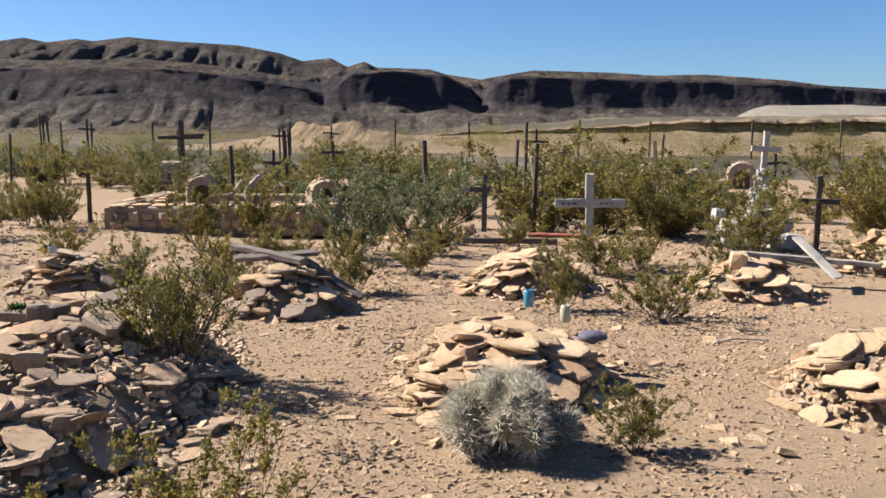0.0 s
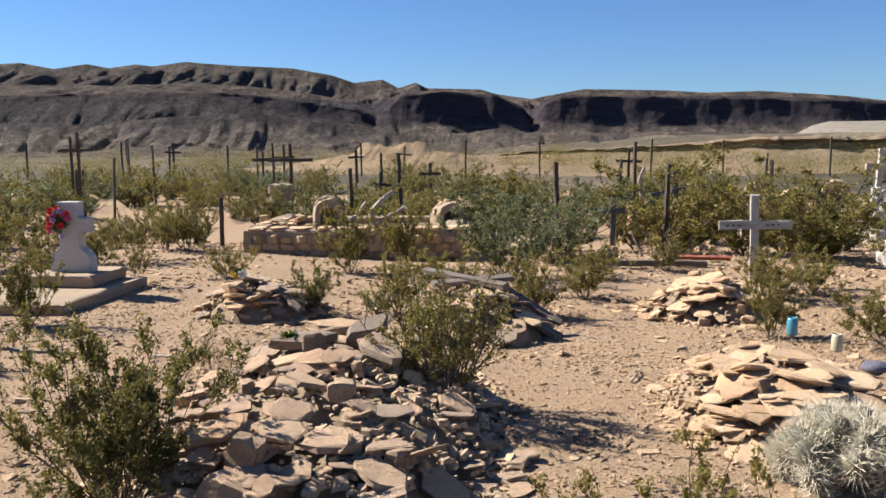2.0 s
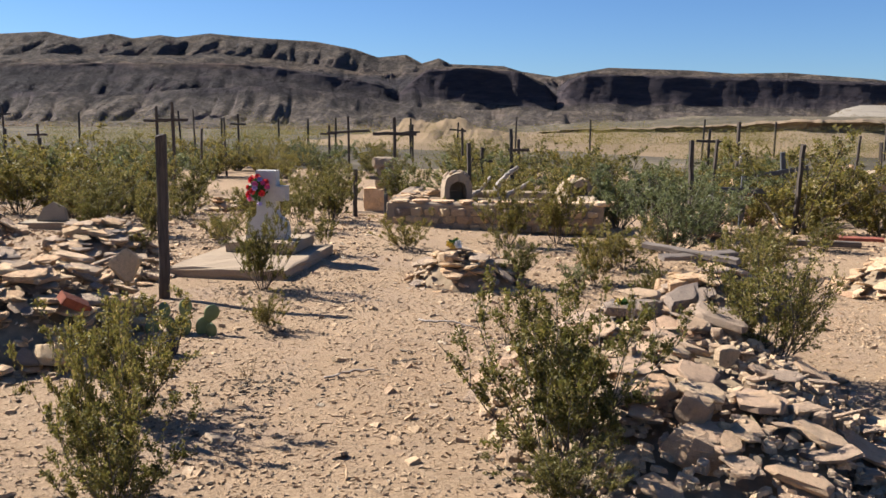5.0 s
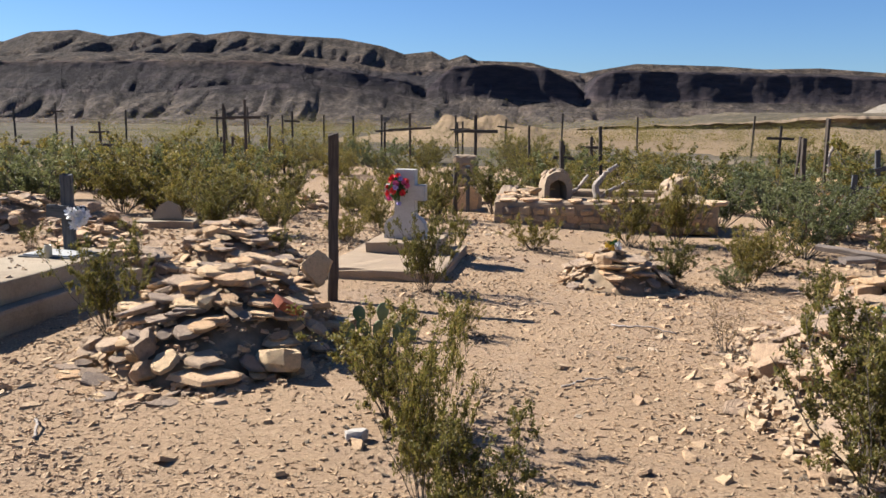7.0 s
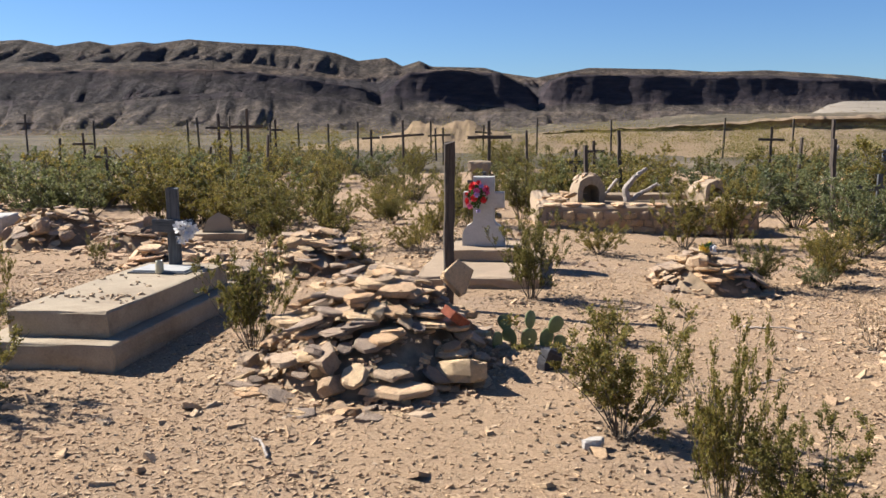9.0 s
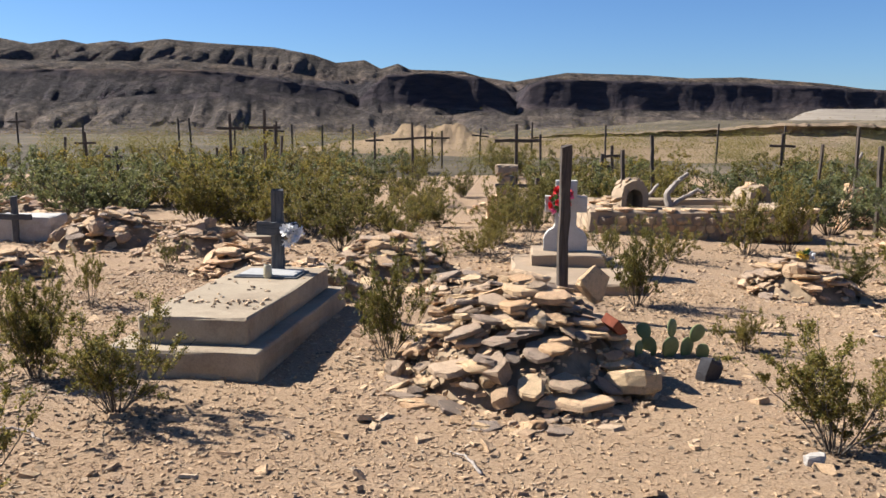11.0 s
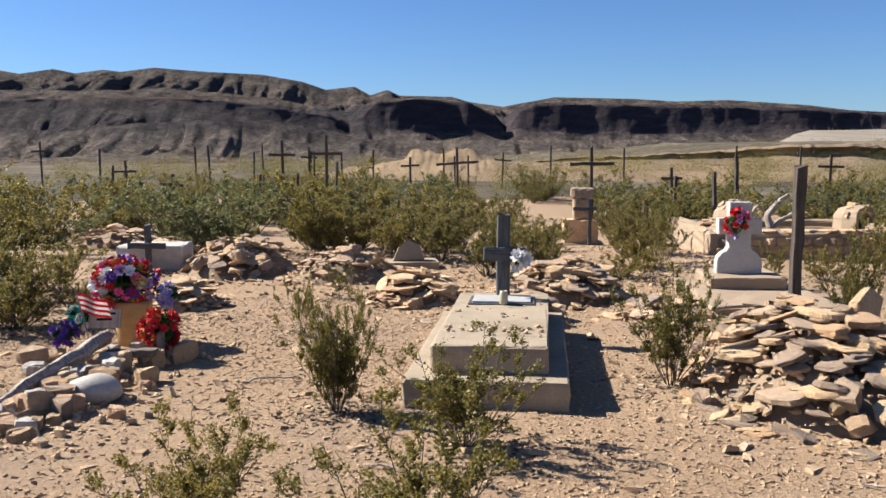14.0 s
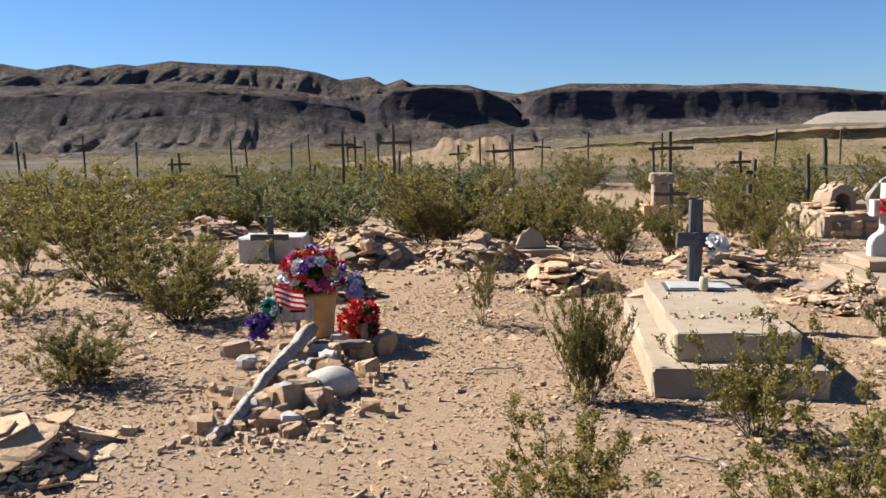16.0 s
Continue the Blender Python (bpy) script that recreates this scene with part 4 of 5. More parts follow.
M_plankz = mat_wood("old_dark_board", (0.06, 0.048, 0.04), (0.2, 0.16, 0.13))
plank((-3.0, 4.8, 0.06), (-2.4, 6.05, 0.26), 0.085, 0.035, M_plankz, "long dark weathered plank lying across a mound", roll=0.15)
plank((-2.9, 4.45, 0.14), (-2.45, 5.15, 0.40), 0.09, 0.025, M_plankz, "short split board lying on a mound", roll=0.15)
plank((-2.2, 4.9, 0.40), (-1.78, 4.55, 0.22), 0.09, 0.03, M_plankz, "short split board lying on a mound", roll=0.15)
plank((-1.43, 7.5, 0.33), (-0.78, 7.2, -0.04), 0.10, 0.04, M_plankz, "dark plank sloping off a stone mound", roll=0.15)
plank((-1.30, 7.75, 0.33), (-0.72, 7.5, 0.0), 0.09, 0.04, M_plankz, "dark plank sloping off a stone mound", roll=0.15)
plank((-1.85, 7.5, 0.36), (-1.15, 7.75, 0.38), 0.11, 0.04, M_plankz, "dark plank lying on top of a mound", roll=0.15)
plank((-1.95, 7.9, 0.42), (-1.2, 7.35, 0.36), 0.08, 0.05, M_plankz, "dark plank lying on top of a mound", roll=0.15)
plank((3.1, 9.2, 0.16), (4.5, 8.7, 0.10), 0.10, 0.05, M_drift, "grey weathered beam lying on pale stones")
plank((3.78, 9.1, 0.34), (3.98, 8.5, 0.0), 0.10, 0.03, M_whitewood, "whitewashed board leaning on a beam", roll=0.15)
plank((0.3, 12.0, -0.10), (1.6, 11.9, -0.10), 0.09, 0.08, M_plankz, "long dark timber edging a grave")
plank((1.25, 12.3, -0.06), (1.95, 12.0, -0.04), 0.10, 0.05, M_redbox, "faded red board lying on stones", roll=0.15)



# ---- creatures of thorns: cactus mound and prickly pear ----
def cactus_mound(x, y, w, h, seed):
    rng = random.Random(seed)
    nr = np.random.RandomState(seed)
    ob = thing("spiny_cactus", pose(x, y, gz(x, y)), "dense mound of small cactus heads under pale spines", "cactus")
    V, F = [], []
    spines_v, spines_f = [], []
    for i in range(34):
        a, r = rng.uniform(0, math.tau), math.sqrt(rng.uniform(0, 1))
        u, v = math.cos(a) * r, math.sin(a) * r
        c = Vector((u * w / 2 * 0.8, v * w / 2 * 0.8, h * 0.62 * math.sqrt(max(0.04, 1 - r * r)) - 0.02))
        out = Vector((u * 0.9, v * 0.9, 0.75)).normalized()
        R = rng.uniform(0.05, 0.075)
        bm = bmesh.new()
        bmesh.ops.create_uvsphere(bm, u_segments=12, v_segments=8, radius=R)
        rot = out.to_track_quat("Z", "Y").to_matrix()
        for vert in bm.verts:
            ang = math.atan2(vert.co.y, vert.co.x)
            k = 1 + 0.12 * math.cos(ang * 6)
            vert.co = c + rot @ Vector((vert.co.x * k, vert.co.y * k, vert.co.z * 1.7))
        part("cactus_head", bm, M_cactus, ob, smooth=True)
        for s in range(230):
            d = Vector((rng.gauss(0, 1), rng.gauss(0, 1), rng.gauss(0.45, 1))).normalized()
            p = c + rot @ Vector((d.x * R, d.y * R, d.z * R * 1.6))
            d = (rot @ d + Vector((rng.gauss(0, 0.45), rng.gauss(0, 0.45), rng.gauss(0, 0.45)))).normalized()
            L = rng.uniform(0.035, 0.095)
            sd = d.orthogonal().normalized() * 0.0019
            b = len(spines_v)
            spines_v += [tuple(p + sd), tuple(p - sd), tuple(p + d.cross(sd.normalized()) * 0.0022), tuple(p + d * L)]
            spines_f += [(b, b + 1, b + 3), (b + 1, b + 2, b + 3), (b + 2, b, b + 3)]
    sp = part("spine_coat", mesh_of("spine_coat", spines_v, spines_f, M_spine), None, ob, "long straw-coloured spines")
    sp["kind"] = "stuff"


cactus_mound(0.33, 4.0, 0.68, 0.45, 4)
cactus_mound(-3.95 + 0.6, 8.9, 0.34, 0.2, 8)


def pad(w, h, t):
    bm = bmesh.new()
    bmesh.ops.create_uvsphere(bm, u_segments=14, v_segments=10, radius=1)
    for v in bm.verts:
        k = 0.75 + 0.25 * (v.co.z + 1) / 2
        v.co = Vector((v.co.x * w / 2 * k, v.co.y * t / 2, (v.co.z + 1) * h / 2))
    return bm


pear = thing("prickly_pear", pose(-5.58, 5.72, gz(-5.58, 5.72)), "small green prickly pear cactus beside a mound", "cactus")
rp = random.Random(6)
for x, y, z, rz, ry, w, h in [(0, 0, -0.02, 10, 6, 0.13, 0.20), (-0.12, 0.05, -0.02, -20, -14, 0.12, 0.19), (0.14, 0.04, -0.02, 30, 18, 0.13, 0.18), (0.02, 0.0, 0.16, 40, 10, 0.11, 0.16), (-0.16, 0.05, 0.13, -10, -25, 0.11, 0.15), (0.2, 0.04, 0.12, 15, 30, 0.12, 0.16), (-0.24, -0.03, -0.02, 50, -8, 0.12, 0.17), (0.26, -0.02, -0.02, -15, 8, 0.10, 0.15)]:
    x, y, z, w, h = x * 0.85, y, z * 0.85, w * 1.05, h * 0.85
    part("pad", pad(w, h, 0.028), M_pear, pear, m=pose(x, y, z, rp.uniform(-12, 12), ry, rz), smooth=True)
loose("rock", stone_mesh("rock", random.Random(8), 0.6, mat_plain("dark_slag", (0.035, 0.034, 0.04), 0.6, 0.4, 14, 0.6)), -5.46, 5.15, 0.07, 0.22, "dark lump of slag beside a grave mound", 30, (10, 10), (0.8, 0.9, 1.1))


# ---- white headstone cross with red flowers ----
def extruded(outline, d):
    bm = bmesh.new()
    a = [bm.verts.new((x, -d / 2, z)) for x, z in outline]
    f = bm.faces.new(a)
    r = bmesh.ops.extrude_face_region(bm, geom=[f])
    for v in r["geom"]:
        if isinstance(v, bmesh.types.BMVert):
            v.co.y += d
    bmesh.ops.bevel(bm, geom=[e for e in bm.edges if abs(e.verts[0].co.y - e.verts[1].co.y) < 1e-6], offset=0.008, segments=2, affect="EDGES")
    return bm


loose("rock", ROCKS[M_sand][2], -6.09, 5.93, 0.47, 0.34, "rough grey-tan stone standing upright on a mound", 12, (82, 6), (0.8, 1.15, 0.75))
half = [(0.235, 0), (0.235, 0.13), (0.222, 0.18), (0.185, 0.225), (0.135, 0.255), (0.115, 0.29), (0.115, 0.43), (0.225, 0.43), (0.225, 0.60), (0.115, 0.60), (0.115, 0.77)]
plinth = thing("grave_plinth", pose(-5.93, 8.75, 0, 0, 0, -3), "low stepped concrete grave plinth, chipped and dusty", "grave")
part("lower_step", block(1.2, 1.8, 0.22, 0.03, rw, 4, 0.012), M_mortar, plinth, m=pose(0, 0, -0.12))
part("upper_step", block(0.78, 0.75, 0.12, 0.02, rw, 3, 0.008), M_mortar, plinth, m=pose(0.0, 0.45, 0.098))
hs = thing("cross_headstone", pose(-5.93, 9.2, 0.215, 0, 0, -4), "white plastered cross headstone with a rounded base", "headstone")
part("cross_stone", extruded(half + [(-x, z) for x, z in half[::-1]], 0.15), M_plaster, hs)


# ---- flowers ----
def petal_flower(mat, seed, n=7, r=0.04):
    rng = random.Random(seed)
    V, F = [], []
    for ring, (rr, tilt) in enumerate(((1.0, 0.25), (0.7, 0.7))):
        for i in range(n):
            a = (i + 0.5 * ring) / n * math.tau + rng.uniform(-0.15, 0.15)
            b = len(V)
            for rad, side, up in ((0.08, 0, 0), (0.6, 0.32, tilt * 0.6), (1.0, 0.2, tilt + 0.05), (1.05, -0.15, tilt), (0.6, -0.32, tilt * 0.55)):
                x, y = rad * rr * r, side * r
                V.append((x * math.cos(a) - y * math.sin(a), x * math.sin(a) + y * math.cos(a), up * r + rng.uniform(-0.1, 0.1) * r))
            F.append(tuple(range(b, b + 5)))
    return mesh_of("flower", V, F, mat)


FCOL = {n: mat_plain("cloth_" + n, c, 0.7, 0.3, 40) for n, c in {"red": (0.62, 0.03, 0.035), "pink": (0.75, 0.12, 0.3), "purple": (0.14, 0.05, 0.32), "white": (0.8, 0.78, 0.76), "yellow": (0.62, 0.45, 0.10), "blue": (0.10, 0.12, 0.5), "teal": (0.03, 0.36, 0.28), "orange": (0.75, 0.2, 0.05), "lilac": (0.45, 0.36, 0.65)}.items()}
FMESH = {n: petal_flower(m, i) for i, (n, m) in enumerate(FCOL.items())}
M_green = mat_leaf("plastic_leaf", [(0, (0.03, 0.07, 0.02)), (1, (0.07, 0.13, 0.04))], 0.5)


def bouquet(m, radius, colours, n, label, size=1.0, squash=1.0, seed=0, name="flower_bouquet", zones=False):
    """Cloth flowers on a ball of leaves, at the pose m (its middle)."""
    rng = random.Random(seed)
    nr = np.random.RandomState(seed)
    ob = thing(name, m, label, "flowers")
    P = nr.normal(0, 1, (int(n * 14), 3))
    P = P / np.linalg.norm(P, axis=1, keepdims=True) * radius * nr.uniform(0.3, 0.95, (len(P), 1)) * np.array([1, 1, squash])
    part("leaf_ball", leaf_mesh("leaf_ball", P, 0.05, nr, M_green), None, ob, "dark green plastic leaves")
    for i in range(n):
        d = Vector((rng.gauss(0, 1), rng.gauss(-0.25, 1), rng.gauss(0.25, 0.9))).normalized()
        c = colours[int((d.x + 1) / 2.001 * len(colours))] if zones and rng.random() < 0.6 else rng.choice(colours)
        s = rng.uniform(0.75, 1.25) * size
        q = Matrix.Translation((d.x * radius, d.y * radius, d.z * radius * squash)) @ d.to_track_quat("Z", "Y").to_matrix().to_4x4() @ Matrix.Rotation(rng.uniform(0, 6), 4, "Z") @ Matrix.Diagonal((s, s, s * 1.4, 1))
        part("flower", FMESH[c], None, ob, m=q)
    return ob


bouquet(pose(-6.0, 9.06, 0.78), 0.10, ["red", "pink", "red", "lilac"], 24, "faded red cloth flowers tied to the cross", 0.85, 1.5, 2)
bouquet(pose(-8.44, 6.83, 0.68), 0.05, ["white"], 9, "white cloth flowers tied to a wooden cross", 1.2, 1.0, 3)

# flower covered grave
pot = thing("flower_pot", pose(-11.6, 6.82, gz(-11.6, 6.82) - 0.06), "tan earthen flower pot holding a bouquet", "pot", data=from_bm("flower_pot", lathe([(0.10, 0), (0.115, 0.02), (0.135, 0.2), (0.15, 0.36), (0.16, 0.38), (0.16, 0.42), (0.13, 0.42), (0.11, 0.1)], 20), mat_plain("tan_clay", (0.52, 0.33, 0.14), 0.8, 0.25, 8), True))
bouquet(pose(-11.63, 6.78, 0.52), 0.23, ["orange", "red", "red", "purple", "pink", "white", "lilac", "yellow", "red", "purple"], 95, "large bouquet of bright mixed cloth flowers", 1.15, 0.75, 5)
bouquet(pose(-11.19, 6.28, 0.24), 0.125, ["red", "red", "orange", "red"], 46, "round bunch of bright red cloth flowers", 0.9, 1.1, 6)
bouquet(pose(-11.98, 6.4, 0.17), 0.075, ["purple", "purple", "blue"], 24, "small bunch of dark purple cloth flowers", 0.85, 1.0, 7)
bouquet(pose(-11.9, 6.5, 0.27), 0.065, ["teal", "teal", "white"], 20, "small bunch of teal cloth flowers", 0.8, 1.2, 8)
bouquet(pose(-11.8, 6.75, 0.42), 0.07, ["white", "lilac"], 16, "small bunch of pale cloth flowers", 0.8, 1.0, 9)
bouquet(pose(-11.26, 6.72, 0.42), 0.07, ["white", "lilac"], 18, "small bunch of pale cloth flowers", 0.9, 1.0, 10)
bouquet(pose(-2.5, 4.95, 0.46), 0.035, ["yellow", "white"], 5, "faded yellow cloth flowers on a mound", 0.9, 0.6, 11)
bouquet(pose(-3.75, 8.1, 0.36), 0.035, ["yellow", "white"], 5, "faded yellow cloth flowers on a mound", 0.9, 0.6, 12)

flag = thing("small_flag", pose(-11.82, 6.40, 0.30, 5, -10, 5), "small red and white striped cloth flag", "flag")
part("flag_stick", beam(0.42, 0.008, 0.008, rw, 0.001), M_drift, flag, m=pose(0, 0, -0.18))
for i in range(7):
    bm = bmesh.new()
    cols = []
    for j in range(9):
        x = j / 8 * 0.20
        cols.append([bm.verts.new((x, 0.018 * math.sin(j * 0.9 + i * 0.2), 0.20 - i * 0.022 - q - x * 0.5)) for q in (0, 0.022)])
    for a, b in zip(cols, cols[1:]):
        bm.faces.new((a[0], b[0], b[1], a[1]))
    bmesh.ops.solidify(bm, geom=bm.faces[:], thickness=0.002)
    part("stripe", bm, FCOL["red" if i % 2 == 0 else "white"], flag)

sign = thing("name_sign", pose(-11.70, 6.50, gz(-11.7, 6.5) + 0.19, -14, 0, 4), "small white name board with worn dark lettering", "sign")
part("board", block(0.25, 0.02, 0.15, 0.006), M_whitewood, sign)
for z, w in ((0.105, 0.17), (0.06, 0.12)):
    part("lettering", block(w, 0.004, 0.018, 0.001), M_black, sign, "unreadable dark line of writing", pose(0, -0.0115, z))
stake = part("stake", beam(0.3, 0.03, 0.02, rw, 0.002), M_drift, sign, m=pose(0, 0.02, -0.26))

plank((-11.66, 6.05, 0.10), (-11.12, 6.03, 0.12), 0.08, 0.05, M_plankz, "dark timber edging a flower grave")
plank((-11.14, 6.16, -0.02), (-11.14, 6.16, 0.24), 0.05, 0.05, M_plankz, "short dark stake beside a flower grave", "stake")
loose("rock", from_bm("rock", boulder(3), M_white, True), -11.22, 5.18, 0.08, 0.33, "large smooth white boulder on a grave", 20, (0, 0), (1, 0.8, 1.0))
loose("rock", ROCKS[M_tan][4], -10.98, 6.22, 0.06, 0.32, "tan rock at a flower grave's edge", 70, (0, 0), (1, 0.6, 0.8))
F_stones = thing("grave_border", pose(-11.45, 5.4, 0), "long low heap of grey and white stones on a grave", "grave", "stone covered graves")
rf = random.Random(31)
for i in range(115):
    a = rf.uniform(-1, 1)
    wv = 0.17 + 0.13 * (a + 1) / 2 + 0.05
    x, y = rf.gauss(-0.05, 0.75) * wv, a * 0.98
    s = rf.uniform(0.09, 0.24) * (0.7 if a < -0.6 else 1)
    mt = rf.choice((M_grey, M_grey, M_sand, M_tan, M_white))
    part("rock", ROCKS[mt][rf.randrange(7)], None, F_stones, m=Matrix.Translation((x, y, s * 0.25 + 0.07 * (1 - min(1, abs(x) / 0.3)) * (1 - abs(a)))) @ Matrix.Rotation(rf.uniform(0, 7), 4, "Z") @ Matrix.Rotation(rf.gauss(0, 0.25), 4, "X") @ Matrix.Diagonal((s, s, s * rf.uniform(0.8, 1.2), 1)))
nr = np.random.RandomState(9)
pts = np.stack([nr.normal(0, 0.28, 420), nr.uniform(-1.25, 1.0, 420), nr.uniform(0.0, 0.03, 420)], 1)
part("rubble", scatter_mesh("rubble", pts, nr.uniform(0.03, 0.09, 420), nr, M_rubble, 0.6), None, F_stones)["kind"] = "stuff"


def twisted(path, r, mat, label, name="driftwood", seed=0, ribs=5):
    """A ribbed, tapering dead branch along a path."""
    rng = random.Random(seed)
    P = [Vector(p) for p in path]
    pts = []
    for i in range(len(P) - 1):
        for s in range(5):
            pts.append(P[i].lerp(P[i + 1], s / 5) + Vector((rng.gauss(0, 0.006), rng.gauss(0, 0.006), rng.gauss(0, 0.006))))
    pts.append(P[-1])
    V, F = [], []
    k = ribs * 3
    for i, p in enumerate(pts):
        d = (pts[min(i + 1, len(pts) - 1)] - pts[max(0, i - 1)]).normalized()
        s = d.orthogonal().normalized()
        t = d.cross(s)
        rr = r * (1 - 0.55 * i / len(pts)) * rng.uniform(0.9, 1.1)
        for j in range(k):
            a = j / k * math.tau + i * 0.12
            q = rr * (1 + 0.22 * math.cos(a * ribs))
            V.append(tuple(p + (s * math.cos(a) + t * math.sin(a)) * q))
    for i in range(len(pts) - 1):
        for j in range(k):
            q = (j + 1) % k
            F.append((i * k + j, i * k + q, (i + 1) * k + q, (i + 1) * k + j))
    F += [tuple(range(k))[::-1], tuple(range((len(pts) - 1) * k, len(pts) * k))]
    return thing(name, Matrix(), label, "driftwood", "dead branches", mesh_of(name, V, F, mat, True))


twisted([(-11.52, 6.1, 0.22), (-11.56, 5.6, 0.17), (-11.62, 5.1, 0.13), (-11.66, 4.55, 0.05), (-11.72, 4.35, 0.03)], 0.05, M_drift, "long ribbed silver driftwood branch on a grave", seed=1)
twisted([(-11.35, 5.9, 0.03), (-11.45, 4.95, 0.06), (-11.68, 4.45, 0.03)], 0.03, M_drift, "thin ribbed silver driftwood branch on a grave", seed=2)


# ---- walled grave with little shrines ----
def stone_face(parent, x0, x1, y, z0, z1, rows, rng, mat, facing=0.0):
    """Rough courses of stone set in a wall's face."""
    hgt = (z1 - z0) / rows
    for r in range(rows):
        x = x0 + rng.uniform(0, 0.1)
        while x < x1 - 0.05:
            w = rng.uniform(0.14, 0.34)
            w = min(w, x1 - x)
            me = ROCKS[mat][rng.randrange(7)]
            part("stone", me, None, parent, m=Matrix.Translation((x + w / 2, y, z0 + (r + 0.5) * hgt)) @ Matrix.Rotation(rng.uniform(-0.15, 0.15), 4, "Y") @ Matrix.Diagonal((w * 1.05, 0.22, hgt * 1.75, 1)))
            x += w * 0.98


encl = thing("grave_enclosure", pose(-3.47, 12.95, gz(-3.47, 12.95) - 0.03, 0, 0, 0), "low mortared stone wall around a raised grave", "wall")
re_ = random.Random(12)
part("front_wall", block(3.35, 0.3, 0.45, 0.04, re_, 4, 0.012), M_mortar, encl, m=pose(0, 0.15, 0))
part("side_wall", block(0.3, 2.5, 0.47, 0.04, re_, 4, 0.012), M_mortar, encl, m=pose(-1.53, 1.55, 0))
part("side_wall", block(0.3, 2.5, 0.45, 0.04, re_, 4, 0.012), M_mortar, encl, m=pose(1.53, 1.55, 0))
part("back_wall", block(2.76, 0.3, 0.42, 0.04, re_, 4, 0.012), M_mortar, encl, m=pose(0, 2.65, 0))
part("earth_fill", block(2.76, 2.2, 0.31, 0.03, re_, 5, 0.015), M_earth, encl, m=pose(0, 1.4, 0))
stone_face(encl, -1.65, 1.65, 0.02, 0.02, 0.36, 3, re_, M_sand)
x = -1.65
while x < 1.6:
    w = re_.uniform(0.22, 0.45)
    part("cap_stone", SLABS[M_tan][re_.randrange(10)], None, encl, m=Matrix.Translation((x + w / 2, 0.14, 0.465)) @ Matrix.Rotation(re_.uniform(0, 7), 4, "Z") @ Matrix.Diagonal((w * 1.15, w * 1.15, 0.42, 1)))
    x += w * 0.9
for i in range(26):
    s = re_.uniform(0.12, 0.3)
    part("stone", SLABS[M_tan][re_.randrange(10)], None, encl, m=Matrix.Translation((-1.35 + re_.gauss(0, 0.16) + 0.25 * (i % 2), 0.3 + i * 0.08, 0.41 + re_.uniform(0, 0.12))) @ Matrix.Rotation(re_.uniform(0, 7), 4, "Z") @ Matrix.Rotation(re_.gauss(0, 0.25), 4, "X") @ Matrix.Diagonal((s, s, s, 1)))


def shrine(x, y, z, w, h, d, turn, seed, stones=True, mat=None):
    """A little oven-shaped shrine: a thick vault with an arched niche open to the front."""
    rng = random.Random(seed)
    ob = thing("grave_shrine", pose(x, y, z, 0, 0, turn), "small arched shrine of mortar and stone with open niche", "shrine", "little shrines")
    bm = bmesh.new()
    n = 14

    def arch(hw, top, yy, wob):
        out = [(hw, 0)]
        for i in range(n + 1):
            a = i / n * math.pi
            out.append((hw * math.cos(a), top - hw + hw * math.sin(a)))
        out.append((-hw, 0))
        return [bm.verts.new((px + rng.uniform(-wob, wob), yy + rng.uniform(-wob, wob), pz + (rng.uniform(-wob, wob) if pz > 0.01 else -0.02))) for px, pz in out]
    of, om, ob_ = arch(w * 0.44, h * 0.96, -d / 2, 0.01), arch(w * 0.5, h, 0, 0.014), arch(w * 0.4, h * 0.85, d / 2, 0.012)
    inf, inb = arch(w * 0.27, h * 0.68, -d / 2 + 0.01, 0.006), arch(w * 0.25, h * 0.64, d * 0.28, 0.004)
    for a, b in ((of, om), (om, ob_), (inf, of), (inb, inf)):
        for i in range(len(a) - 1):
            bm.faces.new((a[i], a[i + 1], b[i + 1], b[i]))
    bm.faces.new(ob_)
    bm.faces.new(inb)
    part("vault", bm, mat or M_mortar, ob)
    if stones:
        for i in range(16):
            a = rng.uniform(0.1, 0.9) * math.pi
            s = rng.uniform(0.08, 0.17)
            hw = w * 0.47
            part("stone", ROCKS[M_sand][rng.randrange(7)], None, ob, m=Matrix.Translation((hw * math.cos(a), rng.uniform(-0.4, 0.4) * d, h - hw + hw * math.sin(a) - 0.01)) @ Matrix.Rotation(math.pi / 2 - a, 4, "Y") @ Matrix.Rotation(rng.uniform(0, 7), 4, "Z") @ Matrix.Diagonal((s, s, s * 0.7, 1)))
    return ob


ez = gz(-3.47, 12.95) + 0.27
shrine(-4.2, 14.95, ez, 0.56, 0.52, 0.5, 14, 1)
shrine(-2.12, 14.9, ez, 0.54, 0.44, 0.5, 24, 2)
twisted([(-3.45, 15.2, ez - 0.02), (-3.48, 15.25, ez + 0.22), (-3.3, 15.3, ez + 0.45), (-3.1, 15.3, ez + 0.6)], 0.06, M_drift, "pale twisted driftwood standing in a grave", seed=3)
twisted([(-3.4, 15.3, ez - 0.02), (-3.2, 15.35, ez + 0.15), (-2.9, 15.35, ez + 0.3), (-2.8, 15.3, ez + 0.25)], 0.045, M_drift, "pale twisted driftwood standing in a grave", seed=4)
twisted([(-4.0, 15.4, ez), (-3.75, 15.45, ez + 0.18), (-3.6, 15.4, ez + 0.4)], 0.04, M_drift, "pale twisted driftwood standing in a grave", seed=5)
shrine(8.42, 28.6, gz(8.42, 28.6), 0.8, 0.95, 0.7, -12, 3)
shrine(11.3, 32.6, gz(11.3, 32.6), 1.1, 1.05, 0.8, -16, 4)
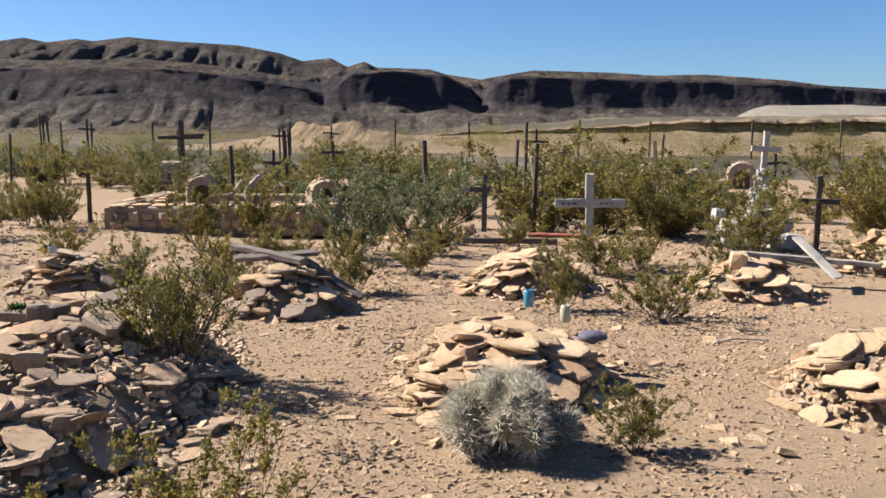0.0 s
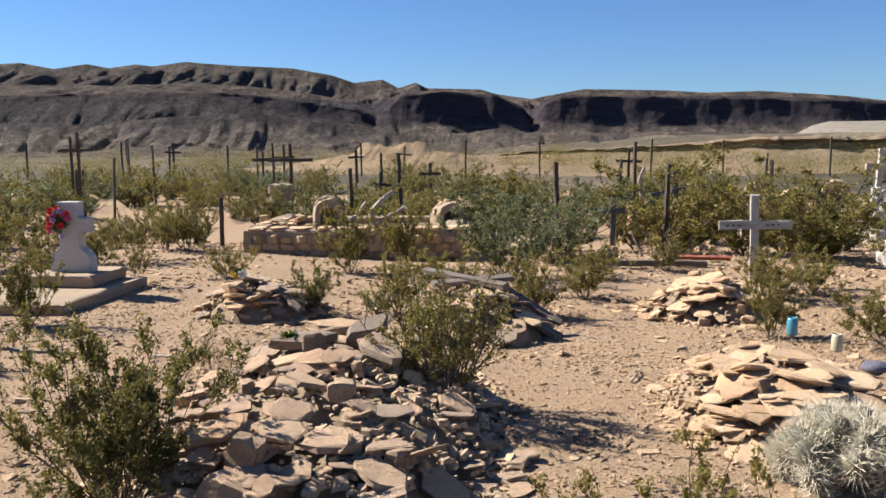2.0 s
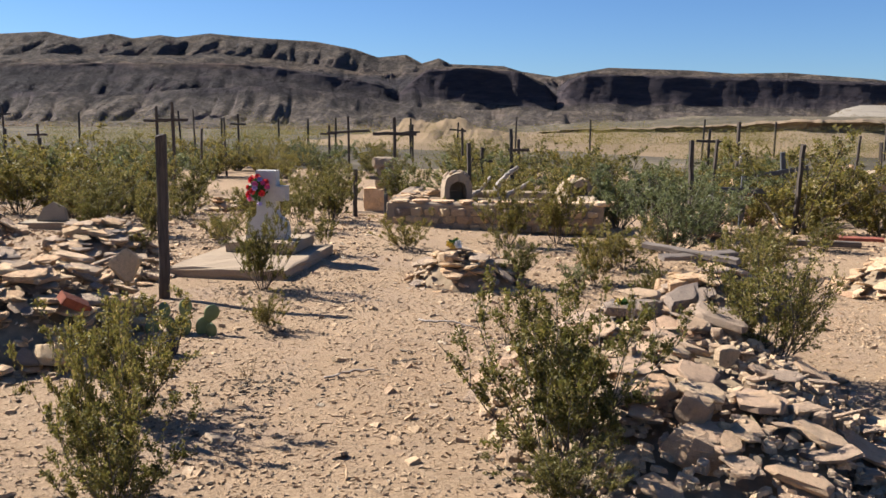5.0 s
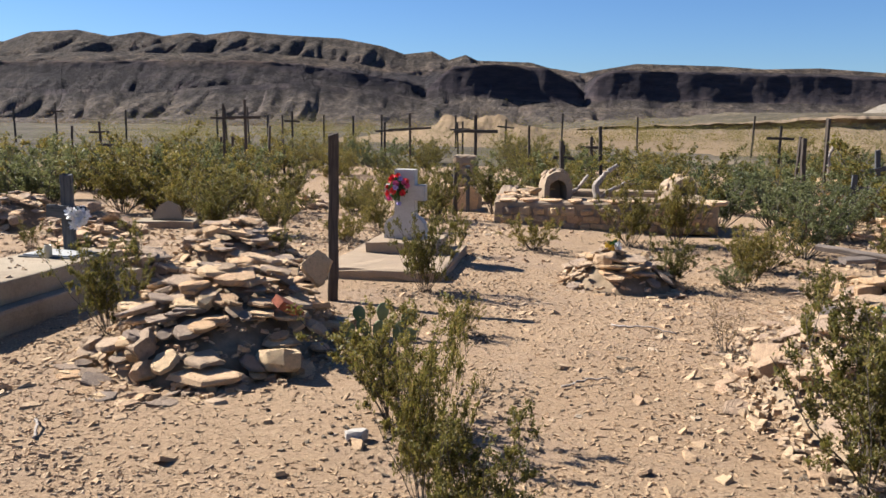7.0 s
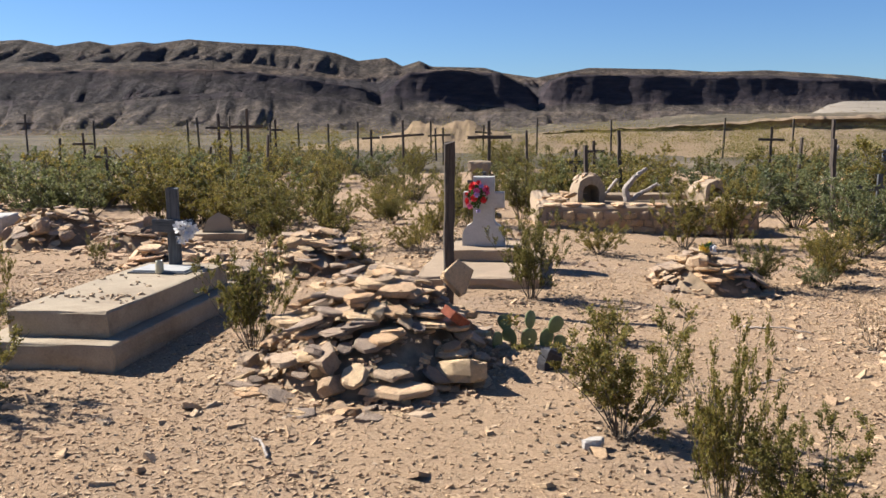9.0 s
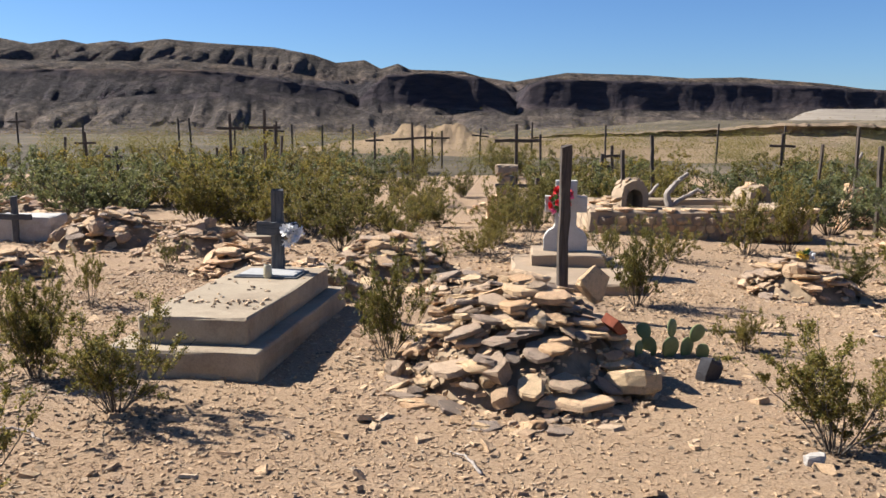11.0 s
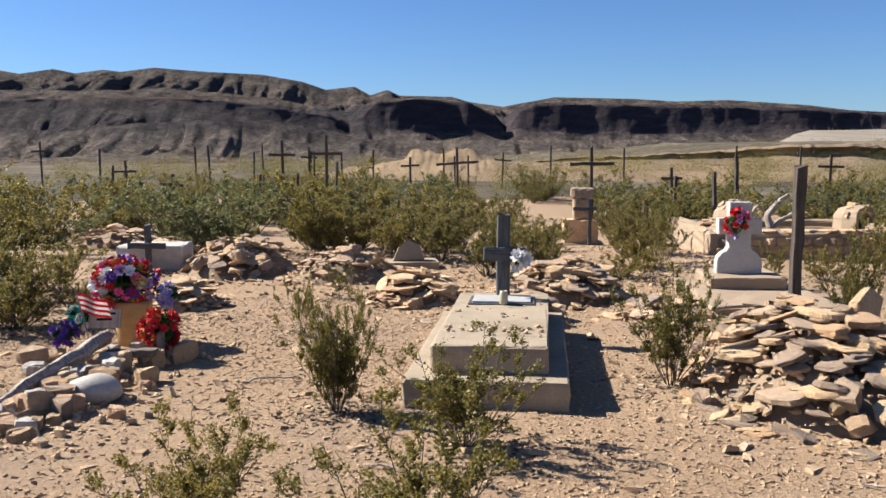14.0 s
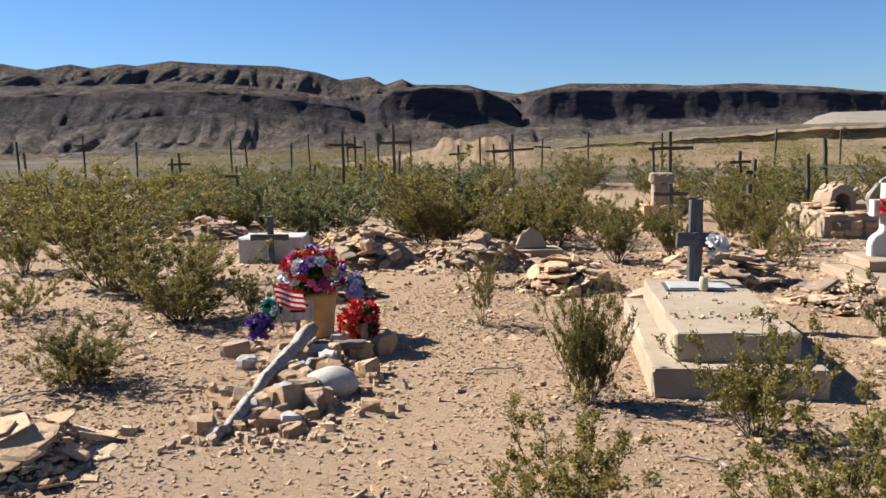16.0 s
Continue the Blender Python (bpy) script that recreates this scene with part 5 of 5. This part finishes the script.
for s in range(3):
    loose("rock", ROCKS[M_white][s], -5.0 + 0.2 * s, 14.6, 0.06, 0.2, "small pale stone by a shrine", 40 * s)


# ---- cairns ----
def cairn(x, y, w, h, n, mat, label, seed, taper=0.75, size=(0.12, 0.24)):
    rng = random.Random(seed)
    ob = thing("stone_cairn", pose(x, y, gz(x, y)), label, "cairn", "stone cairns")
    bm = bmesh.new()
    rings = []
    for k in range(6):
        t = k / 5
        r = w / 2 * (1 - taper * t) * 0.8
        rings.append([bm.verts.new((r * math.cos(a / 9 * math.tau) * rng.uniform(0.85, 1.1), r * math.sin(a / 9 * math.tau) * rng.uniform(0.85, 1.1), t * h * 0.96 - 0.03)) for a in range(9)])
    for a, b in zip(rings, rings[1:]):
        for i in range(9):
            j = (i + 1) % 9
            bm.faces.new((a[i], a[j], b[j], b[i]))
    bm.faces.new(rings[-1])
    part("core", bm, M_mortar if mat is not M_white else M_plaster, ob)
    for i in range(n):
        t = (i + rng.random()) / n
        r = w / 2 * (1 - taper * t) * rng.uniform(0.55, 0.95)
        a = i * 2.4 + rng.uniform(-0.3, 0.3)
        s = rng.uniform(*size) * (1 - 0.35 * t)
        part("stone", ROCKS[mat][rng.randrange(7)], None, ob, m=Matrix.Translation((r * math.cos(a), r * math.sin(a), t * h)) @ Matrix.Rotation(a, 4, "Z") @ Matrix.Rotation(rng.gauss(0.1, 0.25), 4, "Y") @ Matrix.Rotation(rng.uniform(0, 7), 4, "Z") @ Matrix.Diagonal((s, s, s * rng.uniform(0.7, 1), 1)))
    return ob


cairn(2.14, 20.5, 0.98, 1.05, 70, M_tan, "tapering cairn of yellow mortared stones", 1, 0.5, (0.16, 0.32))
cairn(5.3, 22.5, 0.72, 1.4, 48, M_tan, "thin tall cairn of yellow stones", 2, 0.65, (0.16, 0.3))
cairn(7.9, 21.3, 0.95, 1.3, 50, M_white, "whitewashed cairn carrying a white cross", 3, 0.7, (0.16, 0.3))
cairn(0.38, 12.55, 0.45, 0.22, 14, M_tan, "small heap of pale stones on a grave", 4)
cross(7.93, 21.35, 1.32, 0.88, 0.75, 0.14, 0.09, M_whitewood, "white wooden cross on a whitewashed cairn", lean=3, base=0.1)
cross(4.6, 17.25, -0.23, -0.42, 0.32, 0.09, 0.06, M_whitewood, "small low white wooden cross")
twisted([(2.18, 20.5, 0.0), (2.16, 20.5, 0.3), (2.1, 20.45, 0.65), (2.2, 20.45, 0.95)], 0.055, M_drift, "pale driftwood stuck in a cairn", seed=6)
twisted([(0.95, 13.2, -0.15), (0.85, 13.2, 0.05), (0.78, 13.2, 0.18)], 0.02, M_drift, "pale stick standing in the ground", seed=7)

col = thing("stone_column", pose(-6.2, 19.5, gz(-6.2, 19.5), 0, 0, -4) @ Matrix.Scale(1.48, 4), "yellow cut-stone grave column with a narrow shaft", "monument")
part("plinth_block", block(0.52, 0.45, 0.44, 0.025, re_, 3, 0.012), mat_stone("yellow_cut_stone", TAN, 0.6), col, m=pose(0, 0, -0.03))
part("shaft", block(0.27, 0.25, 0.32, 0.03, re_, 3, 0.012), M_mortar, col, m=pose(0.03, 0, 0.408))
part("cap_block", block(0.34, 0.28, 0.16, 0.04, re_, 3, 0.012), M_mortar, col, m=pose(0.03, 0, 0.725))
part("base_step", block(0.7, 0.6, 0.12, 0.03, re_, 3, 0.01), M_mortar, col, m=pose(0, 0, -0.06))
cross(-6.05, 19.0, 0.45, 0.22, 0.75, 0.08, 0.04, M_greywood, "small grey wooden cross against a stone column")

# white block grave with a dark cross
wb = thing("grave_box", pose(-13.0, 11.3, gz(-13, 11.3), 0, 0, 3), "whitewashed concrete grave box with worn edges", "grave", data=from_bm("grave_box", block(0.86, 0.6, 0.34, 0.03, re_, 3, 0.01), M_plaster))
cross(-12.95, 10.9, 0.62, 0.35, 0.5, 0.075, 0.05, M_greywood, "small dark grey wooden cross before a white box")
hb = thing("headstone", pose(-9.62, 11.25, gz(-9.62, 11.25) - 0.02, 0, 0, 10), "leaning grey broken concrete headstone on a base", "headstone")
part("base_block", block(0.8, 0.4, 0.12, 0.02, re_, 2, 0.008), M_concrete, hb)
part("tablet", extruded([(-0.2, 0), (0.22, 0), (0.16, 0.2), (0.02, 0.27), (-0.12, 0.18)], 0.12), M_concrete, hb, m=pose(0, 0, 0.115, -12))

# ---- gravel, sticks and far scrub ----
nr = np.random.RandomState(17)


def gravel(name, n, x0, x1, y0, y1, lo, hi, label, power=1.0, flat=0.36, k=4):
    x = nr.uniform(x0, x1, n)
    y = y0 + (y1 - y0) * nr.uniform(0, 1, n) ** power
    keep = fbm(x * 0.7, y * 0.7, 33, 3) > nr.uniform(0.2, 0.6, n)
    x, y = x[keep], y[keep]
    s = lo + (hi - lo) * nr.uniform(0, 1, len(x)) ** 2.6
    pts = np.stack([x, y, ground_z(x, y) + 0.001], 1)
    return thing(name, Matrix(), label, "gravel", kind="stuff", data=scatter_mesh(name, pts, s, nr, M_pebble, flat, k=k))


gravel("gravel", 170000, -14.5, 4.5, 2.2, 9.0, 0.011, 0.05, "flat tan gravel chips scattered over the ground", 1.3, 0.27, 3)
gravel("gravel", 5000, -14.5, 4.5, 2.6, 12, 0.045, 0.17, "flat broken stones scattered between the graves", 1.0, 0.16)
gravel("gravel", 20000, -17, 7, 9.0, 17, 0.02, 0.11, "flat tan gravel chips scattered over the ground")



def scrub(name, n, y0, y1, power, cl, spread, leaf, mat, label):
    """Bushes too far off to tell apart, as one mesh of leaves."""
    y = y0 + (y1 - y0) * nr.uniform(0, 1, n) ** power
    x = -6 + nr.uniform(-1, 1, n) * (12 + 0.65 * y)
    keep = fbm(x * 0.09, y * 0.09, 77, 3) > nr.uniform(0.46, 0.56, n)
    x, y = x[keep], y[keep]
    z = ground_z(x, y)
    sc = nr.uniform(0.7, 1.3, (len(x), 1, 1))
    P = nr.normal(0, 1, (len(x), cl, 3)) * np.array(spread) * sc
    P[:, :, 2] = np.abs(P[:, :, 2])
    P += np.stack([x, y, z], 1)[:, None, :]
    thing(name, Matrix(), label, "scrub", kind="stuff", data=leaf_mesh(name, P.reshape(-1, 3), leaf, nr, mat))


scrub("desert_scrub", 560, 40, 80, 1.0, 620, (0.62, 0.62, 0.8), 0.055, M_leaf, "olive desert bushes beyond the graves")
scrub("desert_scrub", 150, 40, 80, 1.0, 620, (0.62, 0.62, 0.8), 0.055, M_leafg, "grey-green desert bushes beyond the graves")
scrub("desert_scrub", 300, 62, 118, 1.0, 300, (0.75, 0.75, 0.7), 0.1, M_leaf, "low olive bushes on the tan badland slopes")
scrub("desert_scrub", 1800, 112, 480, 1.6, 26, (0.7, 0.7, 0.5), 0.22, M_leafd, "low brown desert scrub across the far valley floor")

# purple rag and slab crumbs
M_rag = mat_plain("faded_purple_cloth", (0.13, 0.125, 0.155), 0.95, 0.35, 12, 0.6)
bm = boulder(9)
for v in bm.verts:
    v.co.z *= 0.7 + 0.5 * noise.noise(v.co * 5)
thing("rag", Matrix.Translation((0.91, 5.1, 0.27)) @ Matrix.Diagonal((0.18, 0.14, 0.16, 1)), "crumpled faded purple cloth on stones", "cloth", data=from_bm("rag", bm, M_rag, True))
crumbs = np.stack([nr.normal(0.0, 0.2, 70), np.where(nr.uniform(0, 1, 70) < 0.6, nr.normal(-0.45, 0.06, 70), nr.uniform(-0.75, 0.5, 70)), np.full(70, 0.359)], 1)
crumbs[:, 0] = np.clip(crumbs[:, 0], -0.3, 0.33)
thing("slab_crumbs", SLAB_M, "crumbs of broken concrete on the slab", "gravel", kind="stuff", data=scatter_mesh("slab_crumbs", crumbs, nr.uniform(0.01, 0.06, 70), nr, M_rubble, 0.4))


# dead leaves and twigs under the bushes
M_litter = mat_stone("leaf_litter", [(0, (0.189, 0.139, 0.0945)), (0.5, (0.126, 0.0977, 0.0725)), (1, (0.227, 0.183, 0.132))], island=True)
LX, LY, LS = [], [], []
for _, bx, by, bh, bw in NEAR_BUSHES:
    if by < 12.5:
        n = int(150 * min(1.5, bw / 0.7))
        LX.append(bx + 0.08 + nr.normal(0, bw * 0.32, n))
        LY.append(by + nr.normal(0, bw * 0.26, n))
        LS.append(nr.uniform(0.015, 0.05, n))
LX, LY, LS = np.concatenate(LX), np.concatenate(LY), np.concatenate(LS)
thing("leaf_litter", Matrix(), "dry grey leaf and twig litter under bushes", "litter", kind="stuff", data=scatter_mesh("leaf_litter", np.stack([LX, LY, ground_z(LX, LY) + 0.004], 1), LS, nr, M_litter, 0.22, k=4))

# fallen twigs
for i, (x, y, a, L) in enumerate([(-4.3, 4.75, 0.6, 0.35), (-3.9, 6.3, -0.4, 0.5), (-6.9, 3.6, 2.1, 0.3), (-10.4, 5.6, 0.3, 0.4), (-0.4, 5.7, 1.2, 0.3), (-9.1, 3.9, 2.6, 0.35), (1.9, 5.9, 0.2, 0.45), (-13.3, 5.0, 0.9, 0.4)]):
    dx, dy = math.cos(a) * L, math.sin(a) * L
    twisted([(x, y, gz(x, y) + 0.012), (x + dx * 0.5, y + dy * 0.5 + 0.03, gz(x, y) + 0.03), (x + dx, y + dy, gz(x + dx, y + dy) + 0.012)], 0.008, M_drift, "thin bleached twig lying on gravel", "twig", 40 + i, 3)
